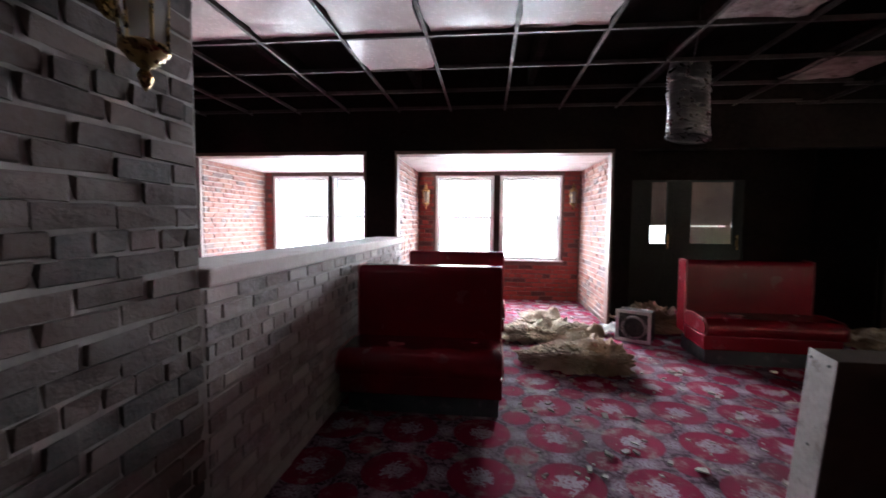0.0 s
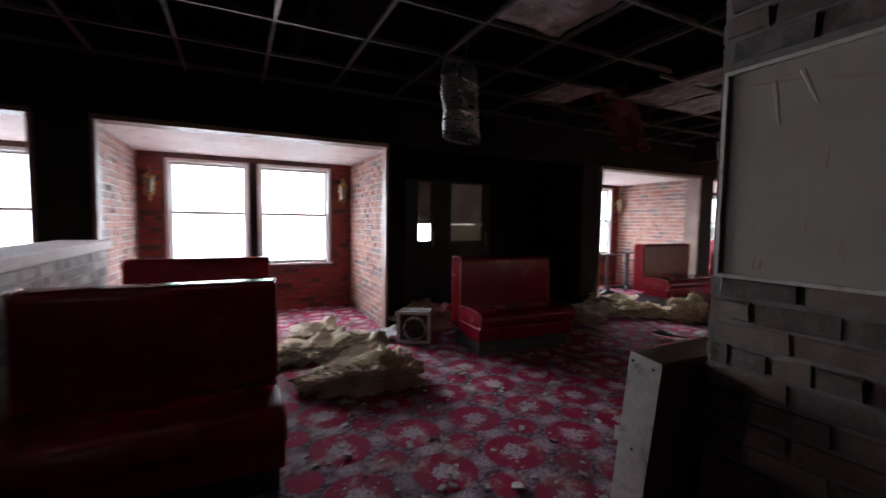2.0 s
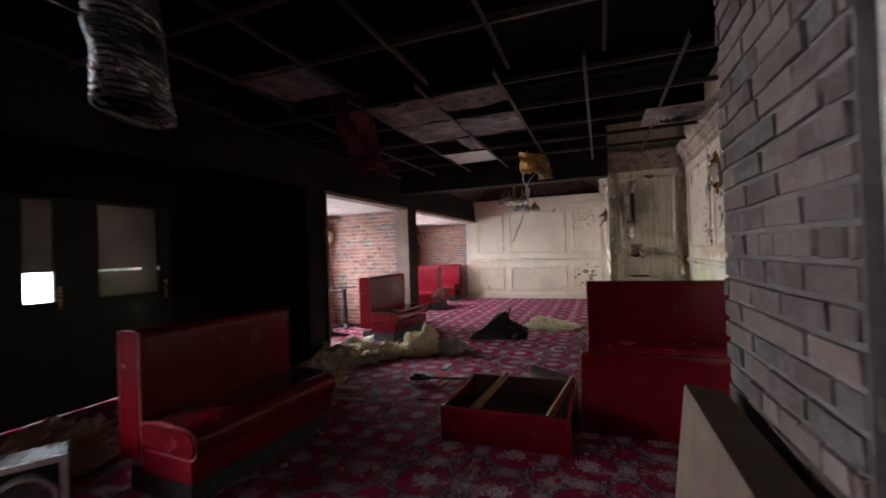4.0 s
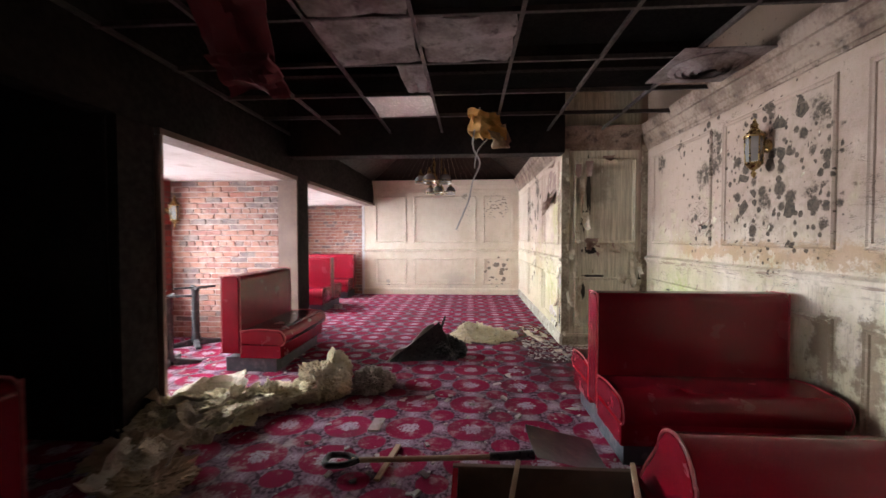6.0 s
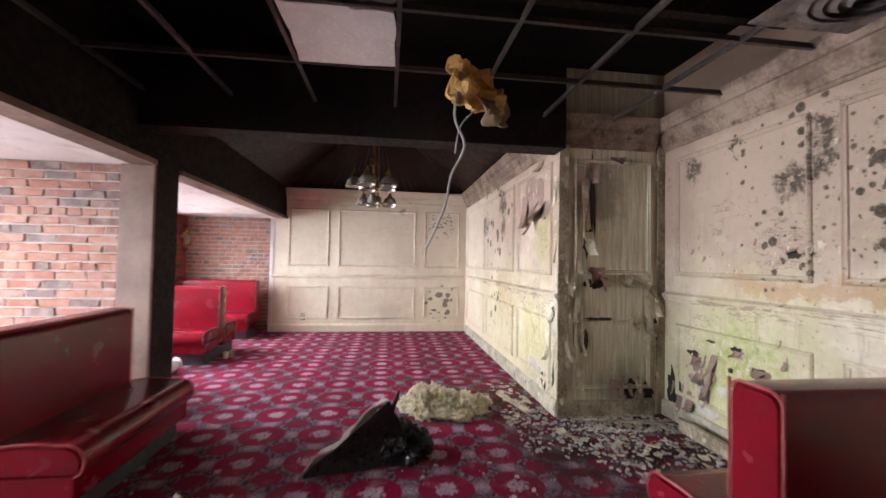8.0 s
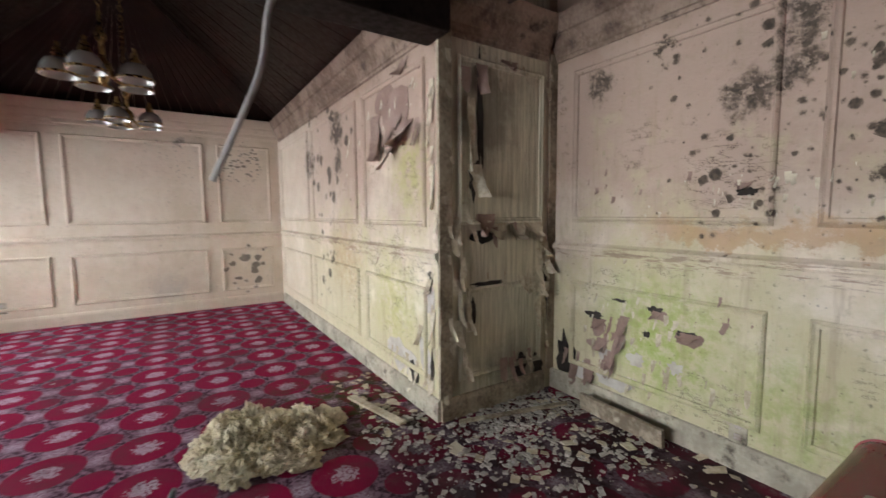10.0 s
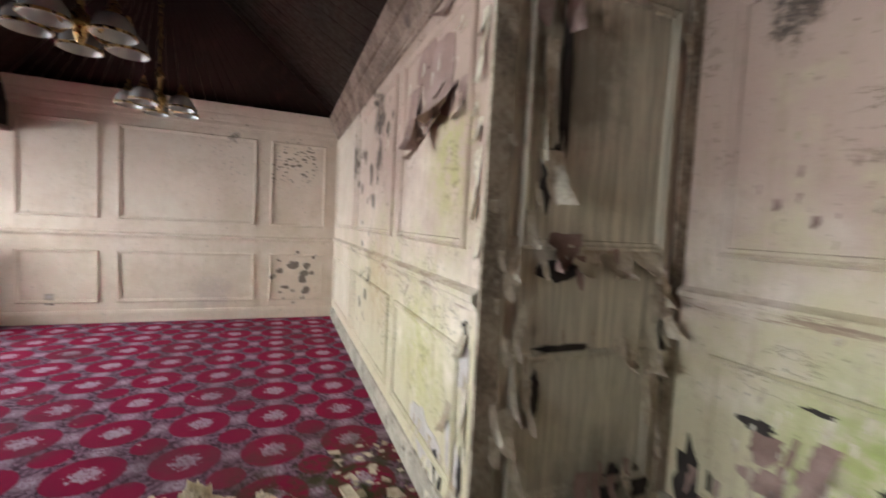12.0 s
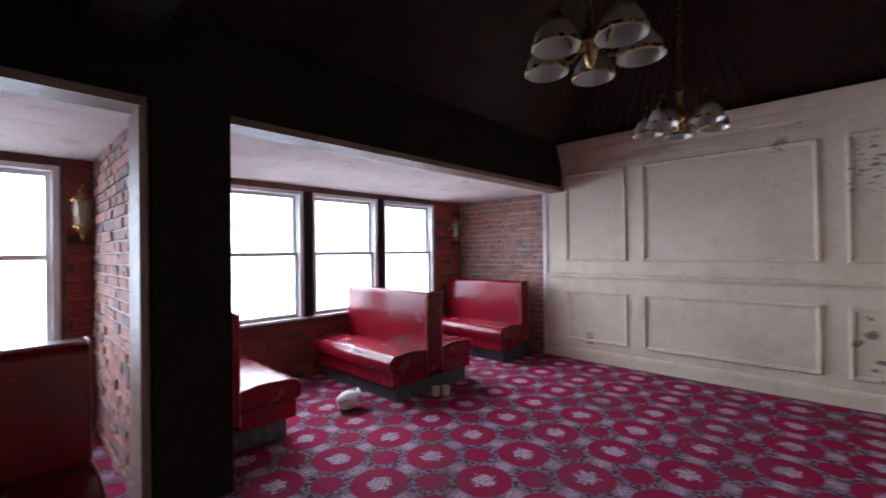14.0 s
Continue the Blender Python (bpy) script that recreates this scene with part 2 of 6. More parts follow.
def carpet():
    m = Mat("medallion_carpet", 0.95)
    m.b.inputs["Specular IOR Level"].default_value = 0.1
    p = m.pos()
    x, y, z = m.xyz(p)
    pitch = 0.465
    wob = m.math("MULTIPLY", m.math("SUBTRACT", m.noise(p, 45, 2), 0.5), 0.022)

    def ring(ox, oy):
        u = m.math("PINGPONG", m.math("SUBTRACT", x, ox), pitch / 2)
        v = m.math("PINGPONG", m.math("SUBTRACT", y, oy), pitch / 2)
        d = m.math("SQRT", m.math("ADD", m.math("MULTIPLY", u, u), m.math("MULTIPLY", v, v)))
        return m.math("ADD", d, wob), u, v

    d1, u, v = ring(11.97 - 40 * pitch, 6.46 - 40 * pitch)
    d2, _, _ = ring(11.97 - 40.5 * pitch, 6.46 - 40.5 * pitch)
    d3, _, _ = ring(11.97 - 40.5 * pitch, 6.46 - 40 * pitch)
    d4, _, _ = ring(11.97 - 40 * pitch, 6.46 - 40.5 * pitch)
    flower = m.noise(p, 30, 3, 0.6)
    red = m.mix(m.noise(p, 4, 4), (0.27, 0.006, 0.05), (0.19, 0.004, 0.034))
    # sprays of grey blossom where four discs meet, dark leaves between them
    spray = m.ramp(m.math("ADD", m.math("MINIMUM", d3, d4), m.math("MULTIPLY", m.math("SUBTRACT", flower, 0.5), 0.16)), 0.03, 0.085, 1.0, 0.0)
    leaf = m.mix(m.ramp(flower, 0.42, 0.58), (0.05, 0.02, 0.035), (0.24, 0.15, 0.2))
    leaf = m.mix(spray, leaf, m.mix(m.ramp(m.noise(p, 60, 2), 0.38, 0.55), (0.2, 0.1, 0.14), (0.4, 0.32, 0.38)))
    big_disc = m.ramp(d1, 0.176, 0.186, 1.0, 0.0)
    heart = m.ramp(m.math("ADD", d1, m.math("MULTIPLY", m.math("SUBTRACT", m.noise(p, 30, 3), 0.5), 0.16)), 0.062, 0.078, 1.0, 0.0)
    small_disc = m.ramp(d2, 0.093, 0.102, 1.0, 0.0)
    c = m.mix(m.math("MAXIMUM", big_disc, small_disc), leaf, red)
    c = m.mix(heart, c, m.mix(m.ramp(m.noise(p, 55, 2), 0.36, 0.52), (0.2, 0.06, 0.1), (0.43, 0.35, 0.41)))
    # trodden dirt, dust by the west alcoves, a mossy wet patch at the pier
    dirt = m.ramp(m.noise(p, 1.7, 6, 0.65), 0.45, 0.7, 0.0, 0.6)
    c = m.mix(dirt, c, (0.07, 0.04, 0.045))
    dusty = m.math("MULTIPLY", m.ramp(m.noise(p, 5, 8, 0.75), 0.5, 0.68, 0.0, 0.75), m.ramp(x, 7.0, 11.0, 1.0, 0.0))
    c = m.mix(dusty, c, (0.42, 0.37, 0.35))
    moss = m.math("MULTIPLY", m.near(p, (10.9, 3.75, 0), 0.2, 1.0), m.ramp(m.noise(p, 7, 6, 0.7), 0.4, 0.6))
    c = m.mix(moss, c, (0.05, 0.05, 0.02))
    wet = m.math("MULTIPLY", m.near(p, (9.4, 2.9, 0), 0.6, 1.6), m.ramp(m.noise(p, 3, 5), 0.35, 0.6, 0.3, 0.9))
    c = m.mix(wet, c, (0.03, 0.018, 0.018))
    m.color(c).bump(m.noise(p, 220, 2), 0.5, 0.006)
    return m.m


CARPET = carpet()


def mouldy_paint(name="mouldy_cream_paint"):
    m = Mat(name, 0.8)
    m.b.inputs["Specular IOR Level"].default_value = 0.25
    p = m.pos()
    # a ragged copy of the place, so that every stain gets a torn outline
    n = m.t.nodes.new("ShaderNodeTexNoise")
    m.put(n.inputs["Vector"], p)
    n.inputs["Scale"].default_value, n.inputs["Detail"].default_value, n.inputs["Roughness"].default_value = 7.0, 6.0, 0.7
    w = m.t.nodes.new("ShaderNodeVectorMath")
    w.operation = "MULTIPLY_ADD"
    m.put(w.inputs[0], n.outputs["Color"])
    w.inputs[1].default_value = (0.5, 0.5, 0.5)
    m.put(w.inputs[2], p)
    back = m.t.nodes.new("ShaderNodeVectorMath")
    back.operation = "SUBTRACT"
    m.put(back.inputs[0], w.outputs[0])
    back.inputs[1].default_value = (0.25, 0.25, 0.25)
    pw = back.outputs[0]
    x, y, z = m.xyz(p)
    xw, yw, zw = m.xyz(pw)
    big, mid, fine = m.noise(p, 1.1, 5, 0.6), m.noise(p, 4.0, 6, 0.65), m.noise(p, 45, 4, 0.6)
    grain = m.noise(p, 14, 7, 0.7)
    c = m.mix(m.ramp(mid, 0.3, 0.7), (0.8, 0.71, 0.59), (0.73, 0.625, 0.5))
    damp = m.ramp(x, 11.6, 14.9, 1.0, 0.22)  # the ruin worsens away from the east wall; 0.22 keeps a pink tint there
    # upper half: rusty pink seepage and painted bounce light; lower: yellow-green algae film
    pink = m.math("MULTIPLY", m.ramp(m.math("ADD", m.math("MULTIPLY", zw, 0.3), m.math("MULTIPLY", big, 0.9)), 0.66, 1.05), damp)
    # on the east wall the pink is bounce from the floor put into colour
    c = m.mix(m.math("MULTIPLY", pink, 0.9), c, (0.42, 0.295, 0.235))
    film = m.math("MULTIPLY", m.ramp(m.math("SUBTRACT", m.math("ADD", mid, m.math("MULTIPLY", big, 0.9)), m.math("MULTIPLY", zw, 0.36)), 0.38, 0.75), damp)
    c = m.mix(m.math("MULTIPLY", film, 0.75), c, (0.56, 0.515, 0.31))
    for centre, r0, r1, tone, k in (((9.45, 2.3, 0.6), 0.1, 0.6, (0.35, 0.44, 0.1), 0.9), ((8.75, 2.3, 0.4), 0.05, 0.45, (0.38, 0.45, 0.15), 0.75), ((10.7, 3.39, 1.75), 0.05, 0.45, (0.42, 0.42, 0.13), 0.7),
                                    ((11.0, 3.39, 0.7), 0.1, 0.55, (0.5, 0.48, 0.18), 0.75), ((10.3, 2.8, 0.6), 0.05, 0.35, (0.28, 0.31, 0.15), 0.7), ((12.1, 3.39, 0.95), 0.1, 0.6, (0.5, 0.36, 0.2), 0.7)):
        c = m.mix(m.math("MULTIPLY", m.math("MULTIPLY", m.near(pw, centre, r0, r1), m.ramp(grain, 0.32, 0.62)), k), c, tone)
    # tide marks: a brown band over the chair rail, a rusty run behind the booth, a grey tide on the end wall
    band = m.math("MULTIPLY", m.math("MULTIPLY", m.ramp(zw, 1.22, 1.27), m.ramp(zw, 1.33, 1.42, 1.0, 0.0)), m.math("MULTIPLY", m.ramp(x, 9.2, 9.7, 1.0, 0.0), m.ramp(y, 2.6, 2.5)))
    c = m.mix(m.math("MULTIPLY", band, 0.65), c, (0.45, 0.27, 0.13))
    for cx, half, z1 in ((7.55, 0.1, 0.95), (7.25, 0.06, 1.0)):
        run = m.math("MULTIPLY", m.ramp(m.math("ABSOLUTE", m.math("SUBTRACT", xw, cx)), half * 0.6, half + 0.05, 1.0, 0.0), m.math("MULTIPLY", m.ramp(zw, z1 - 0.05, z1, 1.0, 0.0), m.ramp(y, 2.6, 2.5)))
        c = m.mix(m.math("MULTIPLY", run, 0.8), c, (0.2, 0.13, 0.085))
    c = m.mix(m.math("MULTIPLY", m.near(pw, (15.12, 5.0, 0.34), 0.1, 0.32), 0.35), c, (0.45, 0.4, 0.37))
    streaks = m.ramp(m.noise(m.stretch(p, (5.0, 5.0, 0.5)), 2.2, 6, 0.7), 0.52, 0.7)
    c = m.mix(m.math("MULTIPLY", m.math("MULTIPLY", streaks, damp), 0.4), c, (0.36, 0.27, 0.18))
    grime = m.math("MULTIPLY", m.ramp(grain, 0.53, 0.7), damp)
    c = m.mix(m.math("MULTIPLY", grime, 0.38), c, (0.37, 0.29, 0.2))
    # colour goes darker and browner towards the ceiling
    crown = m.math("MULTIPLY", m.ramp(m.math("ADD", z, m.math("MULTIPLY", mid, 0.3)), 2.6, 2.85), damp)
    c = m.mix(m.math("MULTIPLY", crown, 0.7), c, (0.26, 0.17, 0.115))

    def spots(centre, r0, r1, scale, size, level=1.0):
        """Colonies of mould: dots of uneven size with fuzzy, broken rims."""
        v = m.t.nodes.new("ShaderNodeTexVoronoi")
        m.put(v.inputs["Vector"], m.stretch(p, (1, 1, level)))
        v.inputs["Scale"].default_value = scale
        r, _, _ = m.xyz(v.outputs["Color"])
        d = m.math("ADD", v.outputs["Distance"], m.math("MULTIPLY", m.math("SUBTRACT", m.noise(p, 50, 4, 0.7), 0.5), 0.5))
        reach = m.math("MULTIPLY", m.math("MULTIPLY", m.math("MULTIPLY", r, r), size), m.near(pw, centre, r0, r1))
        return m.ramp(m.math("SUBTRACT", reach, d), -0.1, 0.1)

    def blot(centre, r):
        return m.math("MULTIPLY", m.near(pw, centre, r * 0.4, r), m.ramp(m.noise(p, 24, 5, 0.75), 0.34, 0.52))

    marks = [spots(*q) for q in (((8.0, 2.3, 1.9), 0.45, 0.75, 10.0, 0.8), ((8.05, 2.3, 1.85), 0.4, 0.9, 19.0, 0.65), ((9.05, 2.3, 1.6), 0.1, 0.6, 15.0, 0.55), ((9.0, 2.3, 2.3), 0.1, 0.9, 13.0, 0.5),
                                 ((15.12, 3.95, 2.2), 0.2, 0.5, 12.0, 0.8, 2.0), ((15.12, 4.75, 2.25), 0.2, 0.75, 12.0, 0.45, 2.0), ((15.12, 3.9, 0.6), 0.2, 0.45, 9.0, 0.9, 1.3),
                                 ((12.6, 3.39, 2.15), 0.3, 1.2, 7.0, 0.7), ((12.8, 3.39, 0.9), 0.1, 0.8, 8.0, 0.6))]
    marks += [blot(*q) for q in (((8.78, 2.3, 2.32), 0.13), ((8.8, 2.3, 2.1), 0.13), ((8.98, 2.3, 2.06), 0.16), ((9.45, 2.3, 2.4), 0.07), ((9.9, 2.3, 2.34), 0.14), ((7.62, 2.3, 2.3), 0.13), ((7.7, 2.3, 1.75), 0.12),
                                 ((8.15, 2.3, 1.72), 0.14), ((12.3, 3.39, 2.3), 0.24), ((12.25, 3.39, 1.95), 0.16), ((13.3, 3.39, 2.05), 0.25), ((15.12, 4.75, 2.44), 0.1))]
    mould = marks[0]
    for q in marks[1:]:
        mould = m.math("MAXIMUM", mould, q)
    halo = m.math("MULTIPLY", m.near(pw, (8.0, 2.3, 1.9), 0.2, 0.85), m.ramp(grain, 0.42, 0.62))
    c = m.mix(m.math("MULTIPLY", halo, 0.45), c, (0.3, 0.22, 0.16))
    c = m.mix(m.math("MULTIPLY", mould, m.ramp(x, 11.0, 15.0, 0.93, 0.75)), c, m.mix(m.ramp(fine, 0.35, 0.65), (0.03, 0.023, 0.018), (0.1, 0.075, 0.055)))
    # crazed, lifting paint: thin dark cracks, mostly level, and scuffed streaks on the rail
    crack = m.math("MULTIPLY", m.ramp(m.math("ABSOLUTE", m.math("SUBTRACT", m.noise(m.stretch(p, (1, 1, 2.6)), 3.2, 8, 0.7), 0.5)), 0.002, 0.01, 1.0, 0.0), m.math("MULTIPLY", damp, m.ramp(m.noise(p, 2.3, 3), 0.57, 0.63)))
    c = m.mix(m.math("MULTIPLY", crack, 0.75), c, (0.1, 0.07, 0.05))
    split = m.math("MULTIPLY", m.ramp(m.math("ABSOLUTE", m.math("SUBTRACT", m.noise(m.stretch(p, (1, 1, 3.4)), 5.0, 6, 0.65), 0.5)), 0.004, 0.012, 1.0, 0.0), m.near(pw, (9.05, 2.3, 1.62), 0.1, 0.34))
    c = m.mix(split, c, (0.08, 0.055, 0.04))
    rail = m.math("MULTIPLY", m.math("MULTIPLY", m.ramp(z, 1.05, 1.09), m.ramp(z, 1.15, 1.2, 1.0, 0.0)), m.math("MULTIPLY", m.ramp(m.noise(m.stretch(p, (1.2, 1.2, 9)), 3, 6, 0.7), 0.53, 0.6), damp))
    c = m.mix(m.math("MULTIPLY", rail, 0.75), c, (0.3, 0.2, 0.15))
    # the end of the pier has lost its paint down to wet, streaked board
    bare = m.math("MULTIPLY", m.math("MULTIPLY", m.ramp(x, 10.33, 10.31), m.ramp(x, 10.2, 10.26)), m.ramp(y, 2.36, 2.44))
    board = m.noise(m.stretch(p, (14, 14, 0.7)), 2.4, 6, 0.7)
    wood = m.mix(m.ramp(board, 0.35, 0.65), (0.46, 0.42, 0.31), (0.72, 0.66, 0.51))
    wood = m.mix(m.math("MULTIPLY", m.near(pw, (10.3, 3.0, 2.1), 0.12, 0.4), 0.65), wood, (0.14, 0.11, 0.08))
    wood = m.mix(m.math("MULTIPLY", m.near(pw, (10.3, 2.7, 0.2), 0.1, 0.45), 0.6), wood, (0.13, 0.115, 0.09))
    c = m.mix(m.math("MULTIPLY", bare, m.ramp(m.noise(p, 6, 7, 0.7), 0.3, 0.5, 0.72, 1.0)), c, wood)
    m.color(c)
    m.bump(m.math("ADD", m.math("MULTIPLY", fine, 0.35), m.math("ADD", grain, m.math("ADD", m.math("MULTIPLY", crack, -1.2), m.math("MULTIPLY", m.math("MULTIPLY", bare, board), 1.5)))), 0.5, 0.012)
    return m.m


PAINT = mouldy_paint()
BARE_WOOD = surface("wet_rotten_wood", (0.4, 0.33, 0.24), (0.17, 0.13, 0.09), 5, 0.85, dirt=(0.46, 0.4, 0.3))
DAMP_TRIM = surface("damp_brown_cornice_paint", (0.36, 0.26, 0.2), (0.17, 0.11, 0.08), 4, 0.85, dirt=(0.08, 0.052, 0.04), bump=0.5)
DIRTY_TRIM = surface("grimy_cream_skirting", (0.52, 0.47, 0.37), (0.34, 0.3, 0.23), 6, 0.8, dirt=(0.12, 0.1, 0.075), bump=0.5)
# near-black colour that stands for the shade inside rotted holes
CAVITY_SHADE = surface("painted_cavity_shade", (0.02, 0.015, 0.012), (0.045, 0.035, 0.028), 9, 0.95, bump=0.8)
PALE_PLASTER = surface("bare_grey_plaster", (0.6, 0.56, 0.52), (0.46, 0.41, 0.37), 9, 0.95, bump=0.4)
FLAKE = surface("curled_paint_flake", (0.7, 0.64, 0.5), (0.4, 0.32, 0.22), 5, 0.8)
BROWN_FLAKE = surface("brown_torn_paper", (0.25, 0.16, 0.13), (0.36, 0.25, 0.21), 5, 0.9)


def sign_board():
    m = Mat("scrawled_white_board", 0.45)
    p = m.pos()
    c = m.mix(m.ramp(m.noise(p, 2, 5), 0.3, 0.7), (0.33, 0.275, 0.235), (0.26, 0.21, 0.175))
    c = m.mix(m.ramp(m.noise(m.stretch(p, (8, 8, 1.6)), 3, 4), 0.64, 0.72, 0, 0.7), c, (0.3, 0.2, 0.13))
    m.color(c).bump(m.noise(p, 30), 0.1, 0.003)
    return m.m


BOARD = sign_board()
PINK_PAINT = surface("faded_pink_spray_paint", (0.32, 0.2, 0.19), (0.3, 0.225, 0.2), 9, 0.6)
RUST_STAIN = surface("rust_stain", (0.26, 0.13, 0.06), (0.35, 0.22, 0.13), 9, 0.8)


def glass(name, tint=(1, 1, 1), rough=0.02, through_light=1.0):
    m = Mat(name, rough)
    m.b.inputs["Transmission Weight"].default_value = through_light
    m.b.inputs["IOR"].default_value = 1.45
    m.color(tint)
    return m.m


PANE = glass("window_glass", (0.97, 0.98, 0.98))
SHADE_GLASS = glass("dusty_shade_glass", (0.8, 0.78, 0.75), 0.25, 0.7)


# ---------------------------------------------------------------- mesh shorthand
def part(name, bm, material, parent=None, label="", smooth=False):
    me = bpy.data.meshes.new(name)
    bm.normal_update()
    if smooth:
        for f in bm.faces:
            f.smooth = True
        for e in bm.edges:
            e.smooth = len(e.link_faces) != 2 or e.calc_face_angle(0.0) < 0.6
    bm.to_mesh(me)
    bm.free()
    me.materials.append(material)
    ob = new(name, me)
    if parent:
        ob.parent = parent
    if label:
        ob["label"] = label
    return ob


def thing(name, m, label, category, group=""):
    ob = new(name)
    ob.empty_display_size = 0.1
    ob.matrix_basis = m
    return tagged(ob, label, category, group)


def setting(name, bm, material, label, category="", smooth=False):
    return tagged(part(name, bm, material, None, "", smooth), label, category, "", "structure")


def box(bm, x0, y0, z0, x1, y1, z1, bevel=0.0):
    r = bmesh.ops.create_cube(bm, size=1.0)
    for v in r["verts"]:
        v.co = Vector((x0 + (v.co.x + 0.5) * (x1 - x0), y0 + (v.co.y + 0.5) * (y1 - y0), z0 + (v.co.z + 0.5) * (z1 - z0)))
    if bevel:
        es = list({e for v in r["verts"] for e in v.link_edges})
        bmesh.ops.bevel(bm, geom=es, offset=bevel, segments=2, affect="EDGES", profile=0.6)
    return bm


def block(*a, bevel=0.0):
    return box(bmesh.new(), *a, bevel=bevel)


def rod(bm, p0, p1, r0, r1=None, n=10):
    p0, p1 = Vector(p0), Vector(p1)
    d = p1 - p0
    m = Matrix.Translation((p0 + p1) / 2) @ d.to_track_quat("Z", "Y").to_matrix().to_4x4()
    bmesh.ops.create_cone(bm, cap_ends=True, segments=n, radius1=r0, radius2=r0 if r1 is None else r1, depth=d.length, matrix=m)
    return bm


def lathe(bm, profile, n=16, m=Matrix(), ribs=0.0):
    rings = []
    for r, z in profile:
        ring = []
        for i in range(n):
            a = 2 * math.pi * i / n
            q = r * (1 + ribs * (i % 2))
            ring.append(bm.verts.new(m @ Vector((q * math.cos(a), q * math.sin(a), z))))
        rings.append(ring)
    for a, b in zip(rings, rings[1:]):
        for i in range(n):
            bm.faces.new((a[i], a[(i + 1) % n], b[(i + 1) % n], b[i]))
    return bm


def extrude_profile(bm, pts, a0, a1, axis="x"):
    """A closed profile (u, z) drawn out along an axis."""
    def co(u, z, a):
        return (a, u, z) if axis == "x" else (u, a, z)
    f = [bm.verts.new(co(u, z, a0)) for u, z in pts]
    g = [bm.verts.new(co(u, z, a1)) for u, z in pts]
    bm.faces.new(f), bm.faces.new(g)
    for i in range(len(pts)):
        j = (i + 1) % len(pts)
        bm.faces.new((f[i], f[j], g[j], g[i]))
    bmesh.ops.recalc_face_normals(bm, faces=bm.faces)
    return bm


def tube(bm, pts, r, n=6):
    """A bent round cord along points, smoothed."""
    pts = [Vector(p) for p in pts]
    fine = []
    for i in range(len(pts) - 1):
        a, b, c, d = pts[max(i - 1, 0)], pts[i], pts[i + 1], pts[min(i + 2, len(pts) - 1)]
        for s in range(5):
            t = s / 5
            fine.append(0.5 * (2 * b + (c - a) * t + (2 * a - 5 * b + 4 * c - d) * t * t + (3 * b - a - 3 * c + d) * t ** 3))
    fine.append(pts[-1])
    rings = []
    for i, q in enumerate(fine):
        t = (fine[min(i + 1, len(fine) - 1)] - fine[max(i - 1, 0)]).normalized()
        s = t.cross(Vector((0.3, 0.5, 0.8))).normalized()
        w = t.cross(s)
        rings.append([bm.verts.new(q + r * (math.cos(2 * math.pi * k / n) * s + math.sin(2 * math.pi * k / n) * w)) for k in range(n)])
    for a, b in zip(rings, rings[1:]):
        for k in range(n):
            bm.faces.new((a[k], a[(k + 1) % n], b[(k + 1) % n], b[k]))
    return bm


def lump(bm, c, size, rough=0.35, freq=2.2, seed=0, sub=4):
    """A ragged, torn clump resting at height c.z."""
    r = bmesh.ops.create_icosphere(bm, subdivisions=sub, radius=1.0)
    off = Vector((seed * 7.3, seed * 3.1, seed * 1.7))
    for v in r["verts"]:
        d = v.co.normalized()
        k = 1 + rough * (0.65 * noise.noise(d * freq + off) + 0.5 * abs(noise.noise(d * freq * 2.6 + off)) + 0.32 * noise.noise(d * freq * 5.5 + off) + 0.2 * noise.noise(d * freq * 11 + off))
        q = Vector((d.x * size[0], d.y * size[1], d.z * size[2])) * k
        v.co = Vector(c) + Vector((q.x, q.y, max(q.z + size[2] * 0.55, 0.0)))
    return bm


def sheet(bm, corner, u, v, nu, nv, warp, seed, thick=0.01):
    """A crumpled thin sheet with thickness."""
    corner, u, v = Vector(corner), Vector(u), Vector(v)
    n = u.cross(v).normalized()
    grids = []
    for side in (0, 1):
        rows = []
        for i in range(nu + 1):
            row = []
            for j in range(nv + 1):
                s, t = i / nu, j / nv
                h = warp * (noise.noise(Vector((s * 2.6, t * 2.6, seed * 3.7))) + 0.4 * noise.noise(Vector((s * 7, t * 7, seed * 1.3))))
                e = 0.06 * noise.noise(Vector((s * 5, t * 5, seed + 9.0)))
                row.append(bm.verts.new(corner + u * (s + e) + v * (t + e) + n * (h - side * thick)))
            rows.append(row)
        grids.append(rows)
    a, b = grids
    for i in range(nu):
        for j in range(nv):
            bm.faces.new((a[i][j], a[i + 1][j], a[i + 1][j + 1], a[i][j + 1]))
            bm.faces.new((b[i][j], b[i][j + 1], b[i + 1][j + 1], b[i + 1][j]))
    edge = [(i, 0) for i in range(nu)] + [(nu, j) for j in range(nv)] + [(i, nv) for i in range(nu, 0, -1)] + [(0, j) for j in range(nv, 0, -1)]
    for k in range(len(edge)):
        p, q = edge[k], edge[(k + 1) % len(edge)]
        bm.faces.new((a[p[0]][p[1]], b[p[0]][p[1]], b[q[0]][q[1]], a[q[0]][q[1]]))
    return bm


# ---------------------------------------------------------------- the shell
setting("floor", block(FAR_W - 0.3, BACK - 0.3, -0.15, EAST + 0.3, GLASS + 0.3, 0.0), CARPET, "crimson carpet with grey floral medallions, littered", "floor")
setting("roof_deck", block(FAR_W - 0.3, BACK - 0.3, SLAB, PIER_X + 0.12, GLASS + 0.3, SLAB + 0.2), SLAB_DARK, "near-black roof deck over the open grid", "ceiling")
# the west and back walls are added, unseen, to seal the room
setting("wall_west", block(FAR_W - 0.3, BACK, 0, FAR_W, GLASS, SLAB), DARK_WOOD, "plain dark wall added to close the room on the west", "wall")
